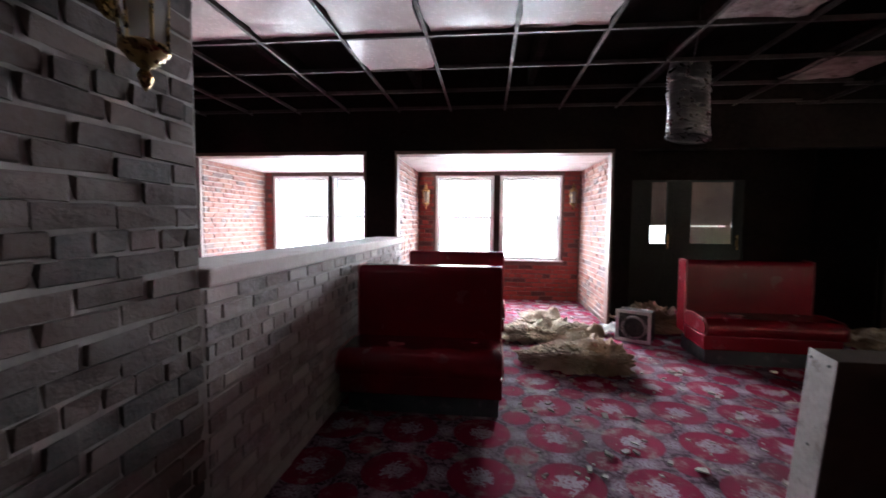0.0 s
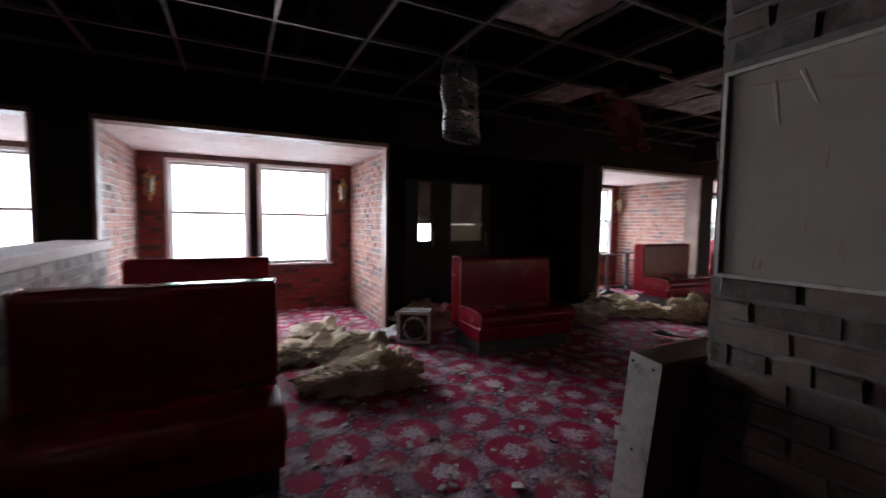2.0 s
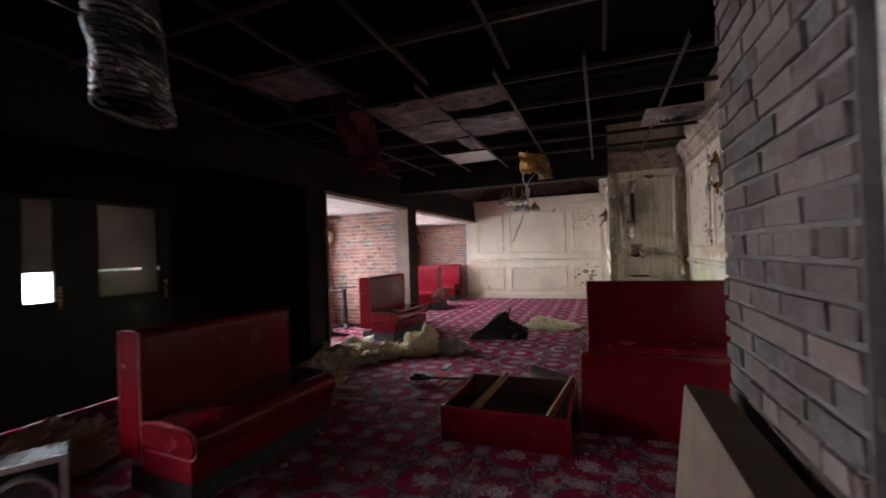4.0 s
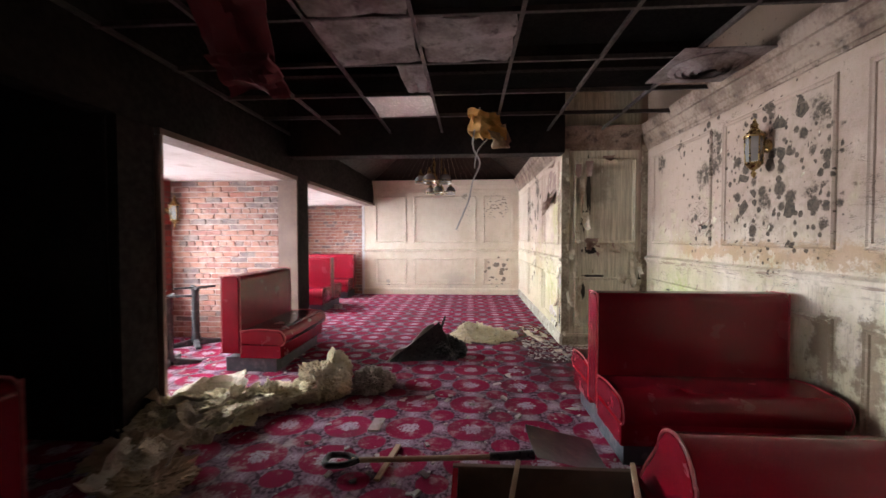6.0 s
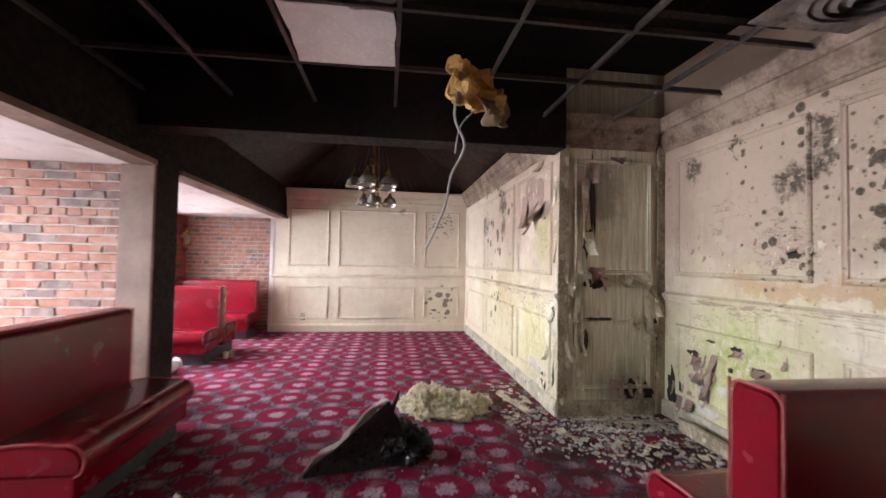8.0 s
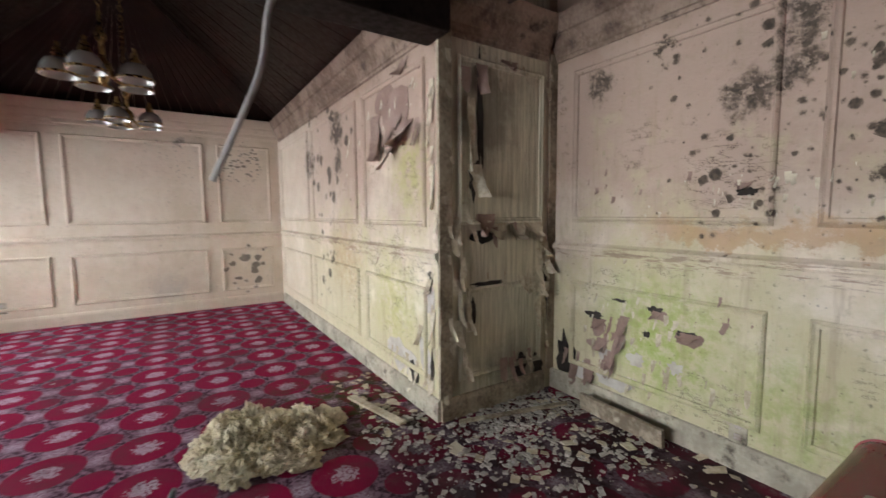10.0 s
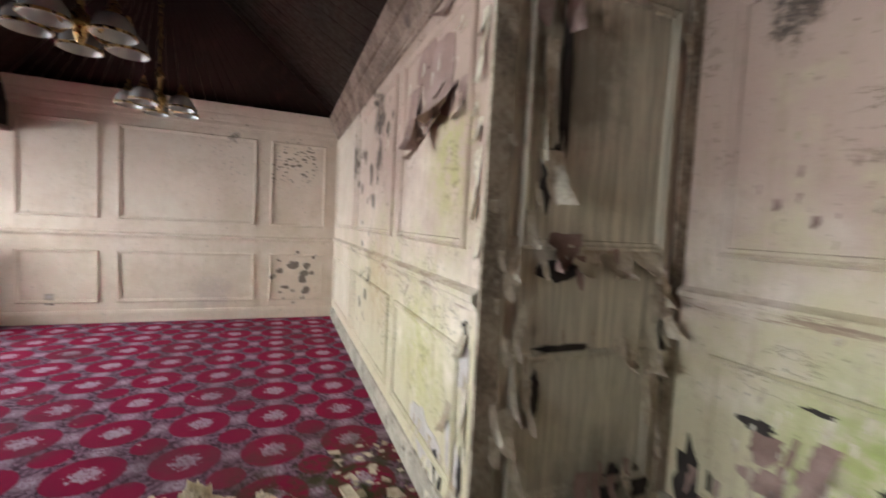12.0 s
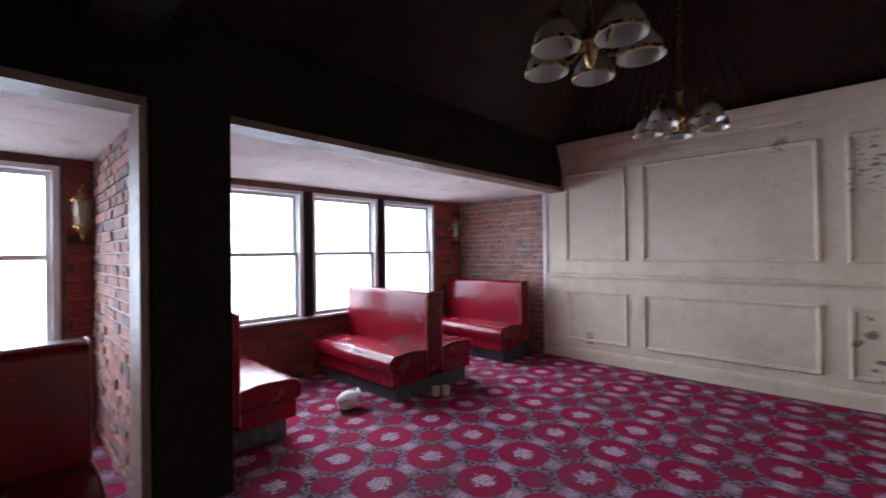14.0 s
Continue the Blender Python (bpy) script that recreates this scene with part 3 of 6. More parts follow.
setting("wall_back", block(FAR_W, BACK - 0.2, 0, 5.0, BACK, SLAB), DARK_WOOD, "plain dark wall added to close the room behind the start", "wall")
setting("wall_south", block(5.0, SOUTH - 0.25, 0, PIER_X, SOUTH, SLAB), PAINT, "cream panelled wall with black mould and green algae", "wall")
setting("wall_pier", block(PIER_X, SOUTH - 0.25, 0, PIER_X + 0.25, SOUTH_E, SLAB), PAINT, "peeling panelled wall end, rotten and bare", "wall")
setting("wall_southeast", block(PIER_X + 0.25, SOUTH_E - 0.25, 0, EAST, SOUTH_E, 4.2), PAINT, "cream panelled wall, damp and peeling", "wall")
wall_east = setting("wall_east", block(EAST, SOUTH_E - 0.25, 0, EAST + 0.25, 7.32, 4.2), PAINT, "cream panelled end wall with a few mould spots", "wall")

# the window wall, with openings through it
WINDOWS = [(-1.27, -0.21), (-0.14, 0.92), (1.76, 2.79), (2.89, 3.95), (8.03, 9.06), (9.16, 10.2), (11.32, 12.30), (12.41, 13.39), (13.48, 14.48)]
SILL, HEAD = 0.71, 2.175
bm = bmesh.new()
edges = [FAR_W] + sorted([c for w in WINDOWS for c in w] + [4.9, 6.6]) + [EAST + 0.25]
for i in range(0, len(edges), 2):
    box(bm, edges[i], GLASS, SILL, edges[i + 1], GLASS + 0.2, HEAD)
box(bm, FAR_W, GLASS, 0, EAST + 0.25, GLASS + 0.2, SILL)
box(bm, FAR_W, GLASS, HEAD, EAST + 0.25, GLASS + 0.2, 4.2)
wall_north = setting("wall_north", bm, MORTAR_DARK, "dark red and black brick window wall", "wall")

# alcove sides, fascia over the openings, alcove ceilings
DIVIDERS = [("wall_alcove_1", -1.75, -1.45), ("wall_alcove_2", 1.04, 1.44), ("wall_alcove_3", 4.27, 4.5), ("wall_alcove_4", 7.46, 7.83), ("wall_alcove_5", 10.42, 10.85)]
dividers = {}
for name, x0, x1 in DIVIDERS:
    dividers[name] = setting(name, block(x0, FRONT + 0.06, 0, x1, GLASS, SLAB), MORTAR, "brick side wall of a window alcove", "wall")
    front = {1.04: (1.04, 1.44), 4.27: (4.30, 4.5), 7.46: (7.46, 7.80), 10.42: (10.45, 10.85)}.get(x0)
    if front:
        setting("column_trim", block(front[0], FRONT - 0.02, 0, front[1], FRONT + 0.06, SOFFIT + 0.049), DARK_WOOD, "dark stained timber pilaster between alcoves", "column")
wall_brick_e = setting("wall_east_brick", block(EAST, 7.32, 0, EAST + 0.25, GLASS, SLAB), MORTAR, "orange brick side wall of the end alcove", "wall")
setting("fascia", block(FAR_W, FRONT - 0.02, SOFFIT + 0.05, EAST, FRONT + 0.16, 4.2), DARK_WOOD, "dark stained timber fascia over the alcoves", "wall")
for x0, x1 in ((-1.45, 1.04), (1.44, 4.27), (7.83, 10.42), (10.85, EAST)):
    setting("alcove_ceiling", block(x0, FRONT + 0.16, SOFFIT, x1, GLASS, SOFFIT + 0.06), SOFFIT_PLASTER, "pinkish white plaster alcove ceiling", "ceiling")
    setting("trim_opening", block(x0, FRONT - 0.05, SOFFIT, x1, FRONT + 0.157, SOFFIT + 0.048), BROWN_WOOD, "brown timber edge of the alcove opening", "trim")
for x, s in ((1.44, 1), (4.27, -1), (7.83, 1), (1.04, -1)):
    x0, x1 = sorted((x, x + 0.035 * s))
    setting("trim_jamb", block(x0, FRONT - 0.045, 0, x1, FRONT + 0.11, SOFFIT - 0.003, bevel=0.006), BROWN_WOOD, "brown timber jamb of the alcove opening", "trim")
setting("trim_corner", block(EAST - 0.02, 7.28, 0, EAST - 0.001, 7.34, SOFFIT), WHITE_SASH, "white corner bead beside the brick", "trim")

setting("trim_jamb", block(10.384, FRONT - 0.045, 0, 10.419, 7.3, SOFFIT - 0.003, bevel=0.006), BROWN_WOOD, "broad brown timber jamb beside the brick", "trim")
# dark sheets added to cover the pale mortar on both recess sides
setting("wall_recess_dark_sheet", block(7.44, FRONT + 0.06, 0, 7.459, 8.199, SLAB), DARK_WOOD, "dark sheet added over the pale side of the entrance recess", "wall")
setting("wall_recess_dark_sheet", block(4.501, FRONT + 0.06, 0, 4.52, 8.199, SLAB), DARK_WOOD, "dark sheet added over the pale side of the entrance recess", "wall")
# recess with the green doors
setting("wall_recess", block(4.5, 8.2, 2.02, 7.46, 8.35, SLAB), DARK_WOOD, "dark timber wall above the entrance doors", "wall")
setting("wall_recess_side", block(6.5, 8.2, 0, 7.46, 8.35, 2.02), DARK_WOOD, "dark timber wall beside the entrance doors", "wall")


def entrance_door(name, x0, x1, g0, g1, blinds):
    d = tagged(part(name, block(x0, 8.22, 0.02, g0, 8.27, 2.02, bevel=0.004), GREEN_DOOR), "dull green entrance door with a glazed upper panel", "door", "", "structure")
    part("stile", block(g1, 8.22, 0.02, x1, 8.27, 2.02, bevel=0.004), GREEN_DOOR, d)
    part("top_rail", block(g0, 8.222, 1.99, g1, 8.268, 2.02), GREEN_DOOR, d)
    part("lower_panel", block(g0, 8.225, 0.02, g1, 8.265, 1.06, bevel=0.006), GREEN_DOOR, d)
    ob = part("pane", block(g0, 8.243, 1.06, g1, 8.249, 1.99), PANE, d)
    ob.visible_shadow = False
    for z0, z1 in blinds:
        part("blind", block(g0, 8.254, z0, g1, 8.26, z1), BROWN_WOOD, d, "brown lowered blind")
    bm = bmesh.new()
    rod(bm, (x1 - 0.08, 8.2, 0.98), (x1 - 0.08, 8.2, 1.2), 0.012)
    rod(bm, (x1 - 0.08, 8.2, 1.0), (x1 - 0.08, 8.23, 1.0), 0.008)
    rod(bm, (x1 - 0.08, 8.2, 1.18), (x1 - 0.08, 8.23, 1.18), 0.008)
    part("handle", bm, BRASS, d, "brass pull handle")
    return d


entrance_door("door_1", 4.502, 5.508, 5.18, 5.40, ((1.33, 1.99),))
entrance_door("door_2", 5.51, 6.498, 5.76, 6.36, ((1.06, 1.315), (1.34, 1.99)))


# ---------------------------------------------------------------- windows
def sash_window(i, x0, x1):
    w = tagged(new("window_%d" % i), "white double-hung sash window with thin glazing bars", "window", "", "structure")
    bm = bmesh.new()
    d0, d1 = GLASS - 0.012, GLASS + 0.17
    box(bm, x0, d0, SILL, x0 + 0.045, d1, HEAD), box(bm, x1 - 0.045, d0, SILL, x1, d1, HEAD)
    box(bm, x0 + 0.045, d0, HEAD - 0.04, x1 - 0.045, d1, HEAD)
    part("window_frame", bm, WHITE_SASH, w)
    part("window_sill", block(x0 - 0.03, GLASS - 0.05, SILL - 0.03, x1 + 0.03, GLASS + 0.165, SILL - 0.002, bevel=0.006), WHITE_SASH, w)
    mid = (SILL + HEAD) / 2
    for name, z0, z1, y in (("lower_sash", SILL, mid + 0.02, GLASS + 0.04), ("upper_sash", mid - 0.02, HEAD - 0.04, GLASS + 0.09)):
        bm = bmesh.new()
        a, b = x0 + 0.047, x1 - 0.047
        box(bm, a, y, z0, a + 0.035, y + 0.035, z1), box(bm, b - 0.035, y, z0, b, y + 0.035, z1)
        box(bm, a + 0.035, y, z0, b - 0.035, y + 0.035, z0 + 0.04), box(bm, a + 0.035, y, z1 - 0.035, b - 0.035, y + 0.035, z1)
        s = part(name, bm, WHITE_SASH, w)
        g = part("pane", block(a + 0.034, y + 0.015, z0 + 0.03, b - 0.034, y + 0.02, z1 - 0.03), PANE, s)
        g.visible_shadow = False
        bm = bmesh.new()
        for k in (1, 2):
            x = a + (b - a) * k / 3
            box(bm, x - 0.004, y + 0.021, z0 + 0.04, x + 0.004, y + 0.028, z1 - 0.035)
        zz = (z0 + z1) / 2
        box(bm, a + 0.035, y + 0.022, zz - 0.004, b - 0.035, y + 0.027, zz + 0.004)
        part("glazing_bar", bm, WHITE_SASH, s)
    return w


for i, (x0, x1) in enumerate(WINDOWS):
    sash_window(i + 1, x0, x1)
for x0, x1 in ((-0.21, -0.14), (2.79, 2.89), (9.06, 9.16), (12.30, 12.41), (13.39, 13.48)):
    setting("trim_mullion", block(x0 - 0.002, GLASS - 0.03, SILL, x1 + 0.002, GLASS - 0.013, HEAD), DARK_WOOD, "dark timber mullion between windows", "trim")

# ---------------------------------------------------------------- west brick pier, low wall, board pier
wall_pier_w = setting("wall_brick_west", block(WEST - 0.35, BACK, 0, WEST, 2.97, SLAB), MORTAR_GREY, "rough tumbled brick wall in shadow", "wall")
wall_low = setting("wall_low", block(WEST - 0.25, 2.97, 0, WEST, 6.6, 1.09), MORTAR_GREY, "low limewashed brick partition wall", "wall")
setting("trim_cap", block(WEST - 0.33, 2.975, 1.092, WEST + 0.035, 6.64, 1.165, bevel=0.012), SOFFIT_PLASTER, "pale timber cap on the low brick wall", "trim")
PIER_B = (4.12, 5.0, BACK, 3.09)
wall_board = setting("wall_brick_pier", block(PIER_B[0], PIER_B[2], 0, PIER_B[1], PIER_B[3], SLAB), MORTAR_PIER, "brown brick pier carrying a white board", "wall")

# ---------------------------------------------------------------- ceiling grid with what is left in it
bm = bmesh.new()


def grid(bm, xs, ys, x0, x1, y0, y1):
    for x in xs:
        box(bm, x - 0.014, y0, GRID, x + 0.014, y1, GRID + 0.004), box(bm, x - 0.003, y0, GRID + 0.004, x + 0.003, y1, GRID + 0.04)
    for y in ys:
        box(bm, x0, y - 0.014, GRID - 0.001, x1, y + 0.014, GRID + 0.003), box(bm, x0, y - 0.003, GRID + 0.003, x1, y + 0.003, GRID + 0.038)


grid(bm, [2.19 + 0.69 * k for k in range(-7, 6)], [4.85 + 0.69 * k for k in range(-8, 4)], FAR_W, 6.33, BACK, FRONT - 0.02)
grid(bm, [8.02 + 0.71 * k for k in range(-2, 3)], [4.97 + 0.68 * k for k in range(-3, 4)], 6.33, PIER_X - 0.15, SOUTH, FRONT - 0.02)
ceiling = tagged(part("ceiling", bm, GRID_METAL), "bare suspended ceiling grid with most tiles gone", "ceiling", "", "structure")
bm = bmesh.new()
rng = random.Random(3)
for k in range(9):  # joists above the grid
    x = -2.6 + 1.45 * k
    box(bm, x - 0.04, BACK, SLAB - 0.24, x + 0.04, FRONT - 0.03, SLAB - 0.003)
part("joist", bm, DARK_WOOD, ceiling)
# the beam between the two rooms
setting("beam", block(PIER_X - 0.15, SOUTH_E, 2.52, PIER_X + 0.12, FRONT - 0.022, 4.2, bevel=0.01), DARK_WOOD, "dark timber beam between the two rooms", "beam")

# boarded hip ceiling of the east room
bm = bmesh.new()
X0, X1, Y0, Y1, Z0, Z1 = PIER_X + 0.12, EAST, SOUTH_E, FRONT - 0.02, 2.87, 3.95
ym = (Y0 + Y1) / 2
in_x = 1.6


def boards(bm, a, b, c, d, n):
    """Boards that run from edge a-b up to edge d-c."""
    a, b, c, d = (Vector(q) for q in (a, b, c, d))
    up = (b - a).cross(d - a).normalized() * 0.012
    if up.z < 0:
        up = -up
    for i in range(n):
        s0, s1 = (i + 0.02) / n, (i + 0.98) / n
        q = [a.lerp(b, s0), a.lerp(b, s1), d.lerp(c, s1), d.lerp(c, s0)]
        lift = up * rng.uniform(0.0, 0.4)
        lo = [bm.verts.new(p + lift) for p in q]
        hi = [bm.verts.new(p + lift + up) for p in q]
        bm.faces.new(lo), bm.faces.new(hi)
        for k in range(4):
            bm.faces.new((lo[k], lo[(k + 1) % 4], hi[(k + 1) % 4], hi[k]))


boards(bm, (X0, Y0, Z0), (X1, Y0, Z0), (X1 - in_x, ym, Z1), (X0 + in_x, ym, Z1), 34)
boards(bm, (X0, Y1, Z0), (X1, Y1, Z0), (X1 - in_x, ym, Z1), (X0 + in_x, ym, Z1), 34)
boards(bm, (X0, Y0, Z0), (X0, Y1, Z0), (X0 + in_x, ym, Z1), (X0 + in_x, ym + 0.01, Z1), 26)
boards(bm, (X1, Y0, Z0), (X1, Y1, Z0), (X1 - in_x, ym, Z1), (X1 - in_x, ym + 0.01, Z1), 26)
# unseen lid above the boards, added to keep the sky's light out
box(bm, X0, Y0 - 0.2, 4.2, X1 + 0.25, GLASS + 0.2, 4.3)
bmesh.ops.recalc_face_normals(bm, faces=bm.faces)
setting("ceiling_east", bm, VAULT_WOOD, "wine-brown boarded hipped ceiling", "ceiling")


def ceiling_tile(name, x0, y0, x1, y1, z, material, label, tilt=0.0, category="ceiling tile"):
    bm = sheet(bmesh.new(), (x0, y0, 0), (x1 - x0, 0, 0), (0, y1 - y0, 0), 6, 6, 0.004 + tilt * 0.08, x0 + y0, 0.015)
    ob = part(name, bm, material)
    ob.matrix_basis = pose(0, 0, z)
    return tagged(ob, label, category, "ceiling tiles left in the grid")


for x0, y0, x1, y1, z, mt, lb in (
        (1.52, 4.87, 2.17, 5.52, 2.82, LENS, "clouded white light diffuser lying in the grid"),
        (8.76, 4.99, 9.42, 5.63, 2.82, LENS, "clouded white light diffuser lying in the grid"),
        (7.33, 4.99, 8.0, 5.63, 2.82, TILE_WHITE, "stained grey ceiling tile left in the grid"),
        (7.33, 4.31, 8.0, 4.95, 2.82, TILE_WHITE, "stained grey ceiling tile left in the grid"),
        (6.64, 4.99, 7.29, 5.63, 2.82, TILE_WHITE, "stained grey ceiling tile left in the grid"),
        (6.64, 4.31, 7.0, 4.95, 2.82, TILE_WHITE, "broken grey ceiling tile left in the grid"),
        (8.05, 4.99, 8.72, 5.2, 2.83, TILE_WHITE, "torn strip of ceiling tile in the grid"),
        (2.21, 4.18, 2.86, 4.82, 2.84, LENS, "bright clouded plastic sheet lying in the grid"),
        (2.9, 4.18, 3.55, 4.82, 2.84, LENS, "bright clouded plastic sheet lying in the grid"),
        (0.84, 4.18, 1.47, 4.82, 2.84, LENS, "bright clouded plastic sheet lying in the grid"),
        (1.52, 4.18, 2.15, 4.82, 2.84, LENS, "bright clouded plastic sheet lying in the grid"),
        (0.15, 4.18, 0.78, 4.82, 2.84, LENS, "bright clouded plastic sheet lying in the grid"),
        (4.3, 4.2, 4.9, 4.8, 2.84, TILE_WHITE, "stained grey ceiling tile left in the grid"),
        (5.6, 5.6, 6.2, 6.2, 2.84, TILE_WHITE, "stained grey ceiling tile left in the grid")):
    ceiling_tile("ceiling_tile", x0, y0, x1, y1, z, mt, lb, 0.02 if mt is LENS else 0.3)

# ---------------------------------------------------------------- wall panelling


def frame_moulding(bm, axis, at, sign, u0, u1, z0, z1, w=0.045, d=0.022):
    """A raised picture-frame moulding on a wall (mitred, with a rounded profile)."""
    prof = ((0.0, 0.0), (0.004, d * 0.55), (w * 0.35, d), (w * 0.6, d * 0.6), (w * 0.9, d * 0.5), (w, 0.0))
    rings = []
    for o, h in prof:
        cs = ((u0 + o, z0 + o), (u1 - o, z0 + o), (u1 - o, z1 - o), (u0 + o, z1 - o))
        rings.append([bm.verts.new((u, at + sign * h, z) if axis == "y" else (at + sign * h, u, z)) for u, z in cs])
    for a, b in zip(rings, rings[1:]):
        for k in range(4):
            bm.faces.new((a[k], a[(k + 1) % 4], b[(k + 1) % 4], b[k]))


def run_moulding(bm, axis, at, sign, u0, u1, prof):
    """A straight moulding; prof is (out, z)."""
    pts = [(at + sign * o, z) for o, z in prof]
    extrude_profile(bm, pts, u0, u1, "x" if axis == "y" else "y")


RAIL = ((0.0, 1.06), (0.012, 1.06), (0.02, 1.085), (0.035, 1.1), (0.035, 1.125), (0.012, 1.14), (0.0, 1.15))
SKIRT = ((0.0, 0.0), (0.025, 0.0), (0.025, 0.12), (0.015, 0.15), (0.0, 0.155))
CROWN = ((0.0, 2.57), (0.016, 2.57), (0.018, 2.595), (0.03, 2.6), (0.034, 2.65), (0.05, 2.665), (0.075, 2.72), (0.08, 2.745), (0.1, 2.75), (0.13, 2.82), (0.14, 2.86), (0.0, 2.86))


def panelling(wall_name, axis, at, sign, u0, u1, splits, label, lift=0.0):
    ROT = {"wall_east": PAINT, "wall_pier": BARE_WOOD}.get(wall_name, DIRTY_TRIM)

    def lifted(prof):
        return [(o, z + lift) for o, z in prof]
    for nm, prof, mt in (("chair_rail", lifted(RAIL), PAINT), ("baseboard", SKIRT, ROT), ("crown_moulding", CROWN, PAINT if ROT is PAINT else DAMP_TRIM)):
        if nm == "chair_rail" and wall_name == "wall_pier":
            continue  # torn off the pier
        bm = bmesh.new()
        run_moulding(bm, axis, at, sign, u0, u1, prof)
        setting(nm, bm, mt, label % nm.replace("_", " "), "trim")
    for a, b in splits:
        for z0, z1 in ((0.25, 0.91), (1.3 + lift, 2.47)):
            bm = bmesh.new()
            frame_moulding(bm, axis, at + sign * 0.0005, sign, a, b, z0, z1)
            bmesh.ops.recalc_face_normals(bm, faces=bm.faces)
            setting("trim_panel", bm, PAINT, label % "panel moulding", "trim")


panelling("wall_east", "x", EAST, -1, SOUTH_E, 7.3, ((3.53, 4.27), (4.45, 6.02), (6.2, 7.0)), "cream painted %s of the end wall")
panelling("wall_south", "y", SOUTH, 1, 5.0, PIER_X, ((8.85, 10.12), (7.5, 8.68), (6.1, 7.3)), "flaking cream painted %s", 0.05)
panelling("wall_southeast", "y", SOUTH_E, 1, PIER_X + 0.0, EAST - 0.11, ((10.46, 11.55), (11.72, 13.2), (13.36, 14.9)), "flaking cream painted %s", 0.03)
panelling("wall_pier", "x", PIER_X, -1, SOUTH + 0.11, SOUTH_E - 0.001, ((2.44, 3.24),), "rotten dark %s of the pier", 0.05)
setting("trim_pier_post", block(PIER_X - 0.026, SOUTH_E - 0.09, 0.16, PIER_X - 0.0005, SOUTH_E + 0.012, 2.63, bevel=0.005), BARE_WOOD, "rotten corner post of the pier", "trim")
setting("trim_pier_post", block(PIER_X - 0.02, SOUTH + 0.001, 0.16, PIER_X - 0.0005, SOUTH + 0.08, 2.63, bevel=0.005), BARE_WOOD, "rotten corner post of the pier", "trim")


def outlet(m, label):
    t = thing("wall_outlet", m, label, "outlet")
    part("cover_plate", block(-0.045, 0, -0.07, 0.045, 0.008, 0.07, bevel=0.003), DIRTY_TRIM, t)
    for z in (-0.032, 0.032):
        part("socket", block(-0.017, 0.008, z - 0.016, 0.017, 0.0105, z + 0.016, bevel=0.004), PAINT_PLANK, t)


outlet(pose(8.95, SOUTH + 0.001, 0.22), "grimy cream double wall outlet on the mouldy wall")
outlet(pose(EAST - 0.001, 6.68, 0.3, 0, 0, 90), "grimy cream double wall outlet on the end wall")


# ---------------------------------------------------------------- seating
def arc(cx, cz, r, a0, a1, n):
    return [(cx + r * math.cos(radians(a0 + (a1 - a0) * i / n)), cz + r * math.sin(radians(a0 + (a1 - a0) * i / n))) for i in range(n + 1)]


def booth(m, length, sides, label, group="red vinyl booths", height=1.03):
    """A bench along local x from 0 to length; the back stands at y 0, a seat on the -y side, and with sides 2 on the +y side too."""
    t = thing("booth_bench", m, label, "booth", group)
    hi = 0.11 if sides == 2 else 0.1
    part("plinth", block(0.05, -0.5, 0, length - 0.03, 0.5 if sides == 2 else 0.06, 0.15, bevel=0.004), BLACK_RUBBER, t, "black plinth")
    lo_b, lo_f = (-hi, hi) if sides == 2 else (-0.13, 0.08)
    pts = [(lo_b, 0.2)] + arc(lo_b + 0.06, height - 0.06, 0.06, 180, 95, 5) + arc(lo_f - 0.06, height - 0.06, 0.06, 85, 0, 5) + [(lo_f, 0.2)]
    bm = extrude_profile(bmesh.new(), pts, 0, length)
    bmesh.ops.bevel(bm, geom=[e for e in bm.edges if abs(e.verts[0].co.x - e.verts[1].co.x) < 1e-5], offset=0.018, segments=2, affect="EDGES")
    back = part("backrest", bm, VINYL, t, "", True)
    for x in (0.006, length - 0.006):
        part("piping", tube(bmesh.new(), [(x, u, z) for u, z in pts], 0.006, 5), PIPING, back)
    for s in ((-1, 1) if sides == 2 else (-1,)):
        a = hi if sides == 2 else 0.13
        nose = 0.62
        prof = [(s * a * 0.9, 0.3), (s * a * 0.9, 0.44), (s * 0.3, 0.465), (s * (nose - 0.12), 0.455)] + [(s * u, z) for u, z in arc(nose - 0.1, 0.36, 0.095, 78, -40, 6)] + [(s * (nose - 0.05), 0.29)]
        bm = extrude_profile(bmesh.new(), prof, 0.0, length)
        bmesh.ops.bevel(bm, geom=[e for e in bm.edges if abs(e.verts[0].co.x - e.verts[1].co.x) < 1e-5], offset=0.02, segments=2, affect="EDGES")
        seat = part("seat_cushion", bm, VINYL, t, "", True)
        for x in (0.008, length - 0.008):
            part("piping", tube(bmesh.new(), [(x, u, z) for u, z in prof[1:]], 0.006, 5), PIPING, seat)
        y0, y1 = sorted((s * a * 0.9, s * (nose - 0.055)))
        part("seat_box", block(0.008, y0, 0.15, length - 0.008, y1, 0.292, bevel=0.012), VINYL, t)
    return t


booth(pose(1.66, 4.85, 0), 1.15, 2, "dark red vinyl double booth beside the low brick wall", height=1.0)
booth(pose(1.74, 6.62, 0), 1.15, 1, "dark red vinyl booth before the alcove opening", height=1.0)
booth(pose(4.78, 6.25, 0, 0, 0, -3), 1.2, 1, "dark red vinyl booth standing in shadow at the recess", height=0.98)
booth(pose(8.94, 7.17, 0), 1.25, 1, "dark red vinyl booth beside bare table legs")
booth(pose(7.86, 3.7, 0, 0, 0, -90), 1.32, 2, "red vinyl double booth against the mouldy wall", height=1.03)
booth(pose(12.98, 8.82, 0, 0, 0, -90), 1.42, 2, "glossy red vinyl double booth under the windows")
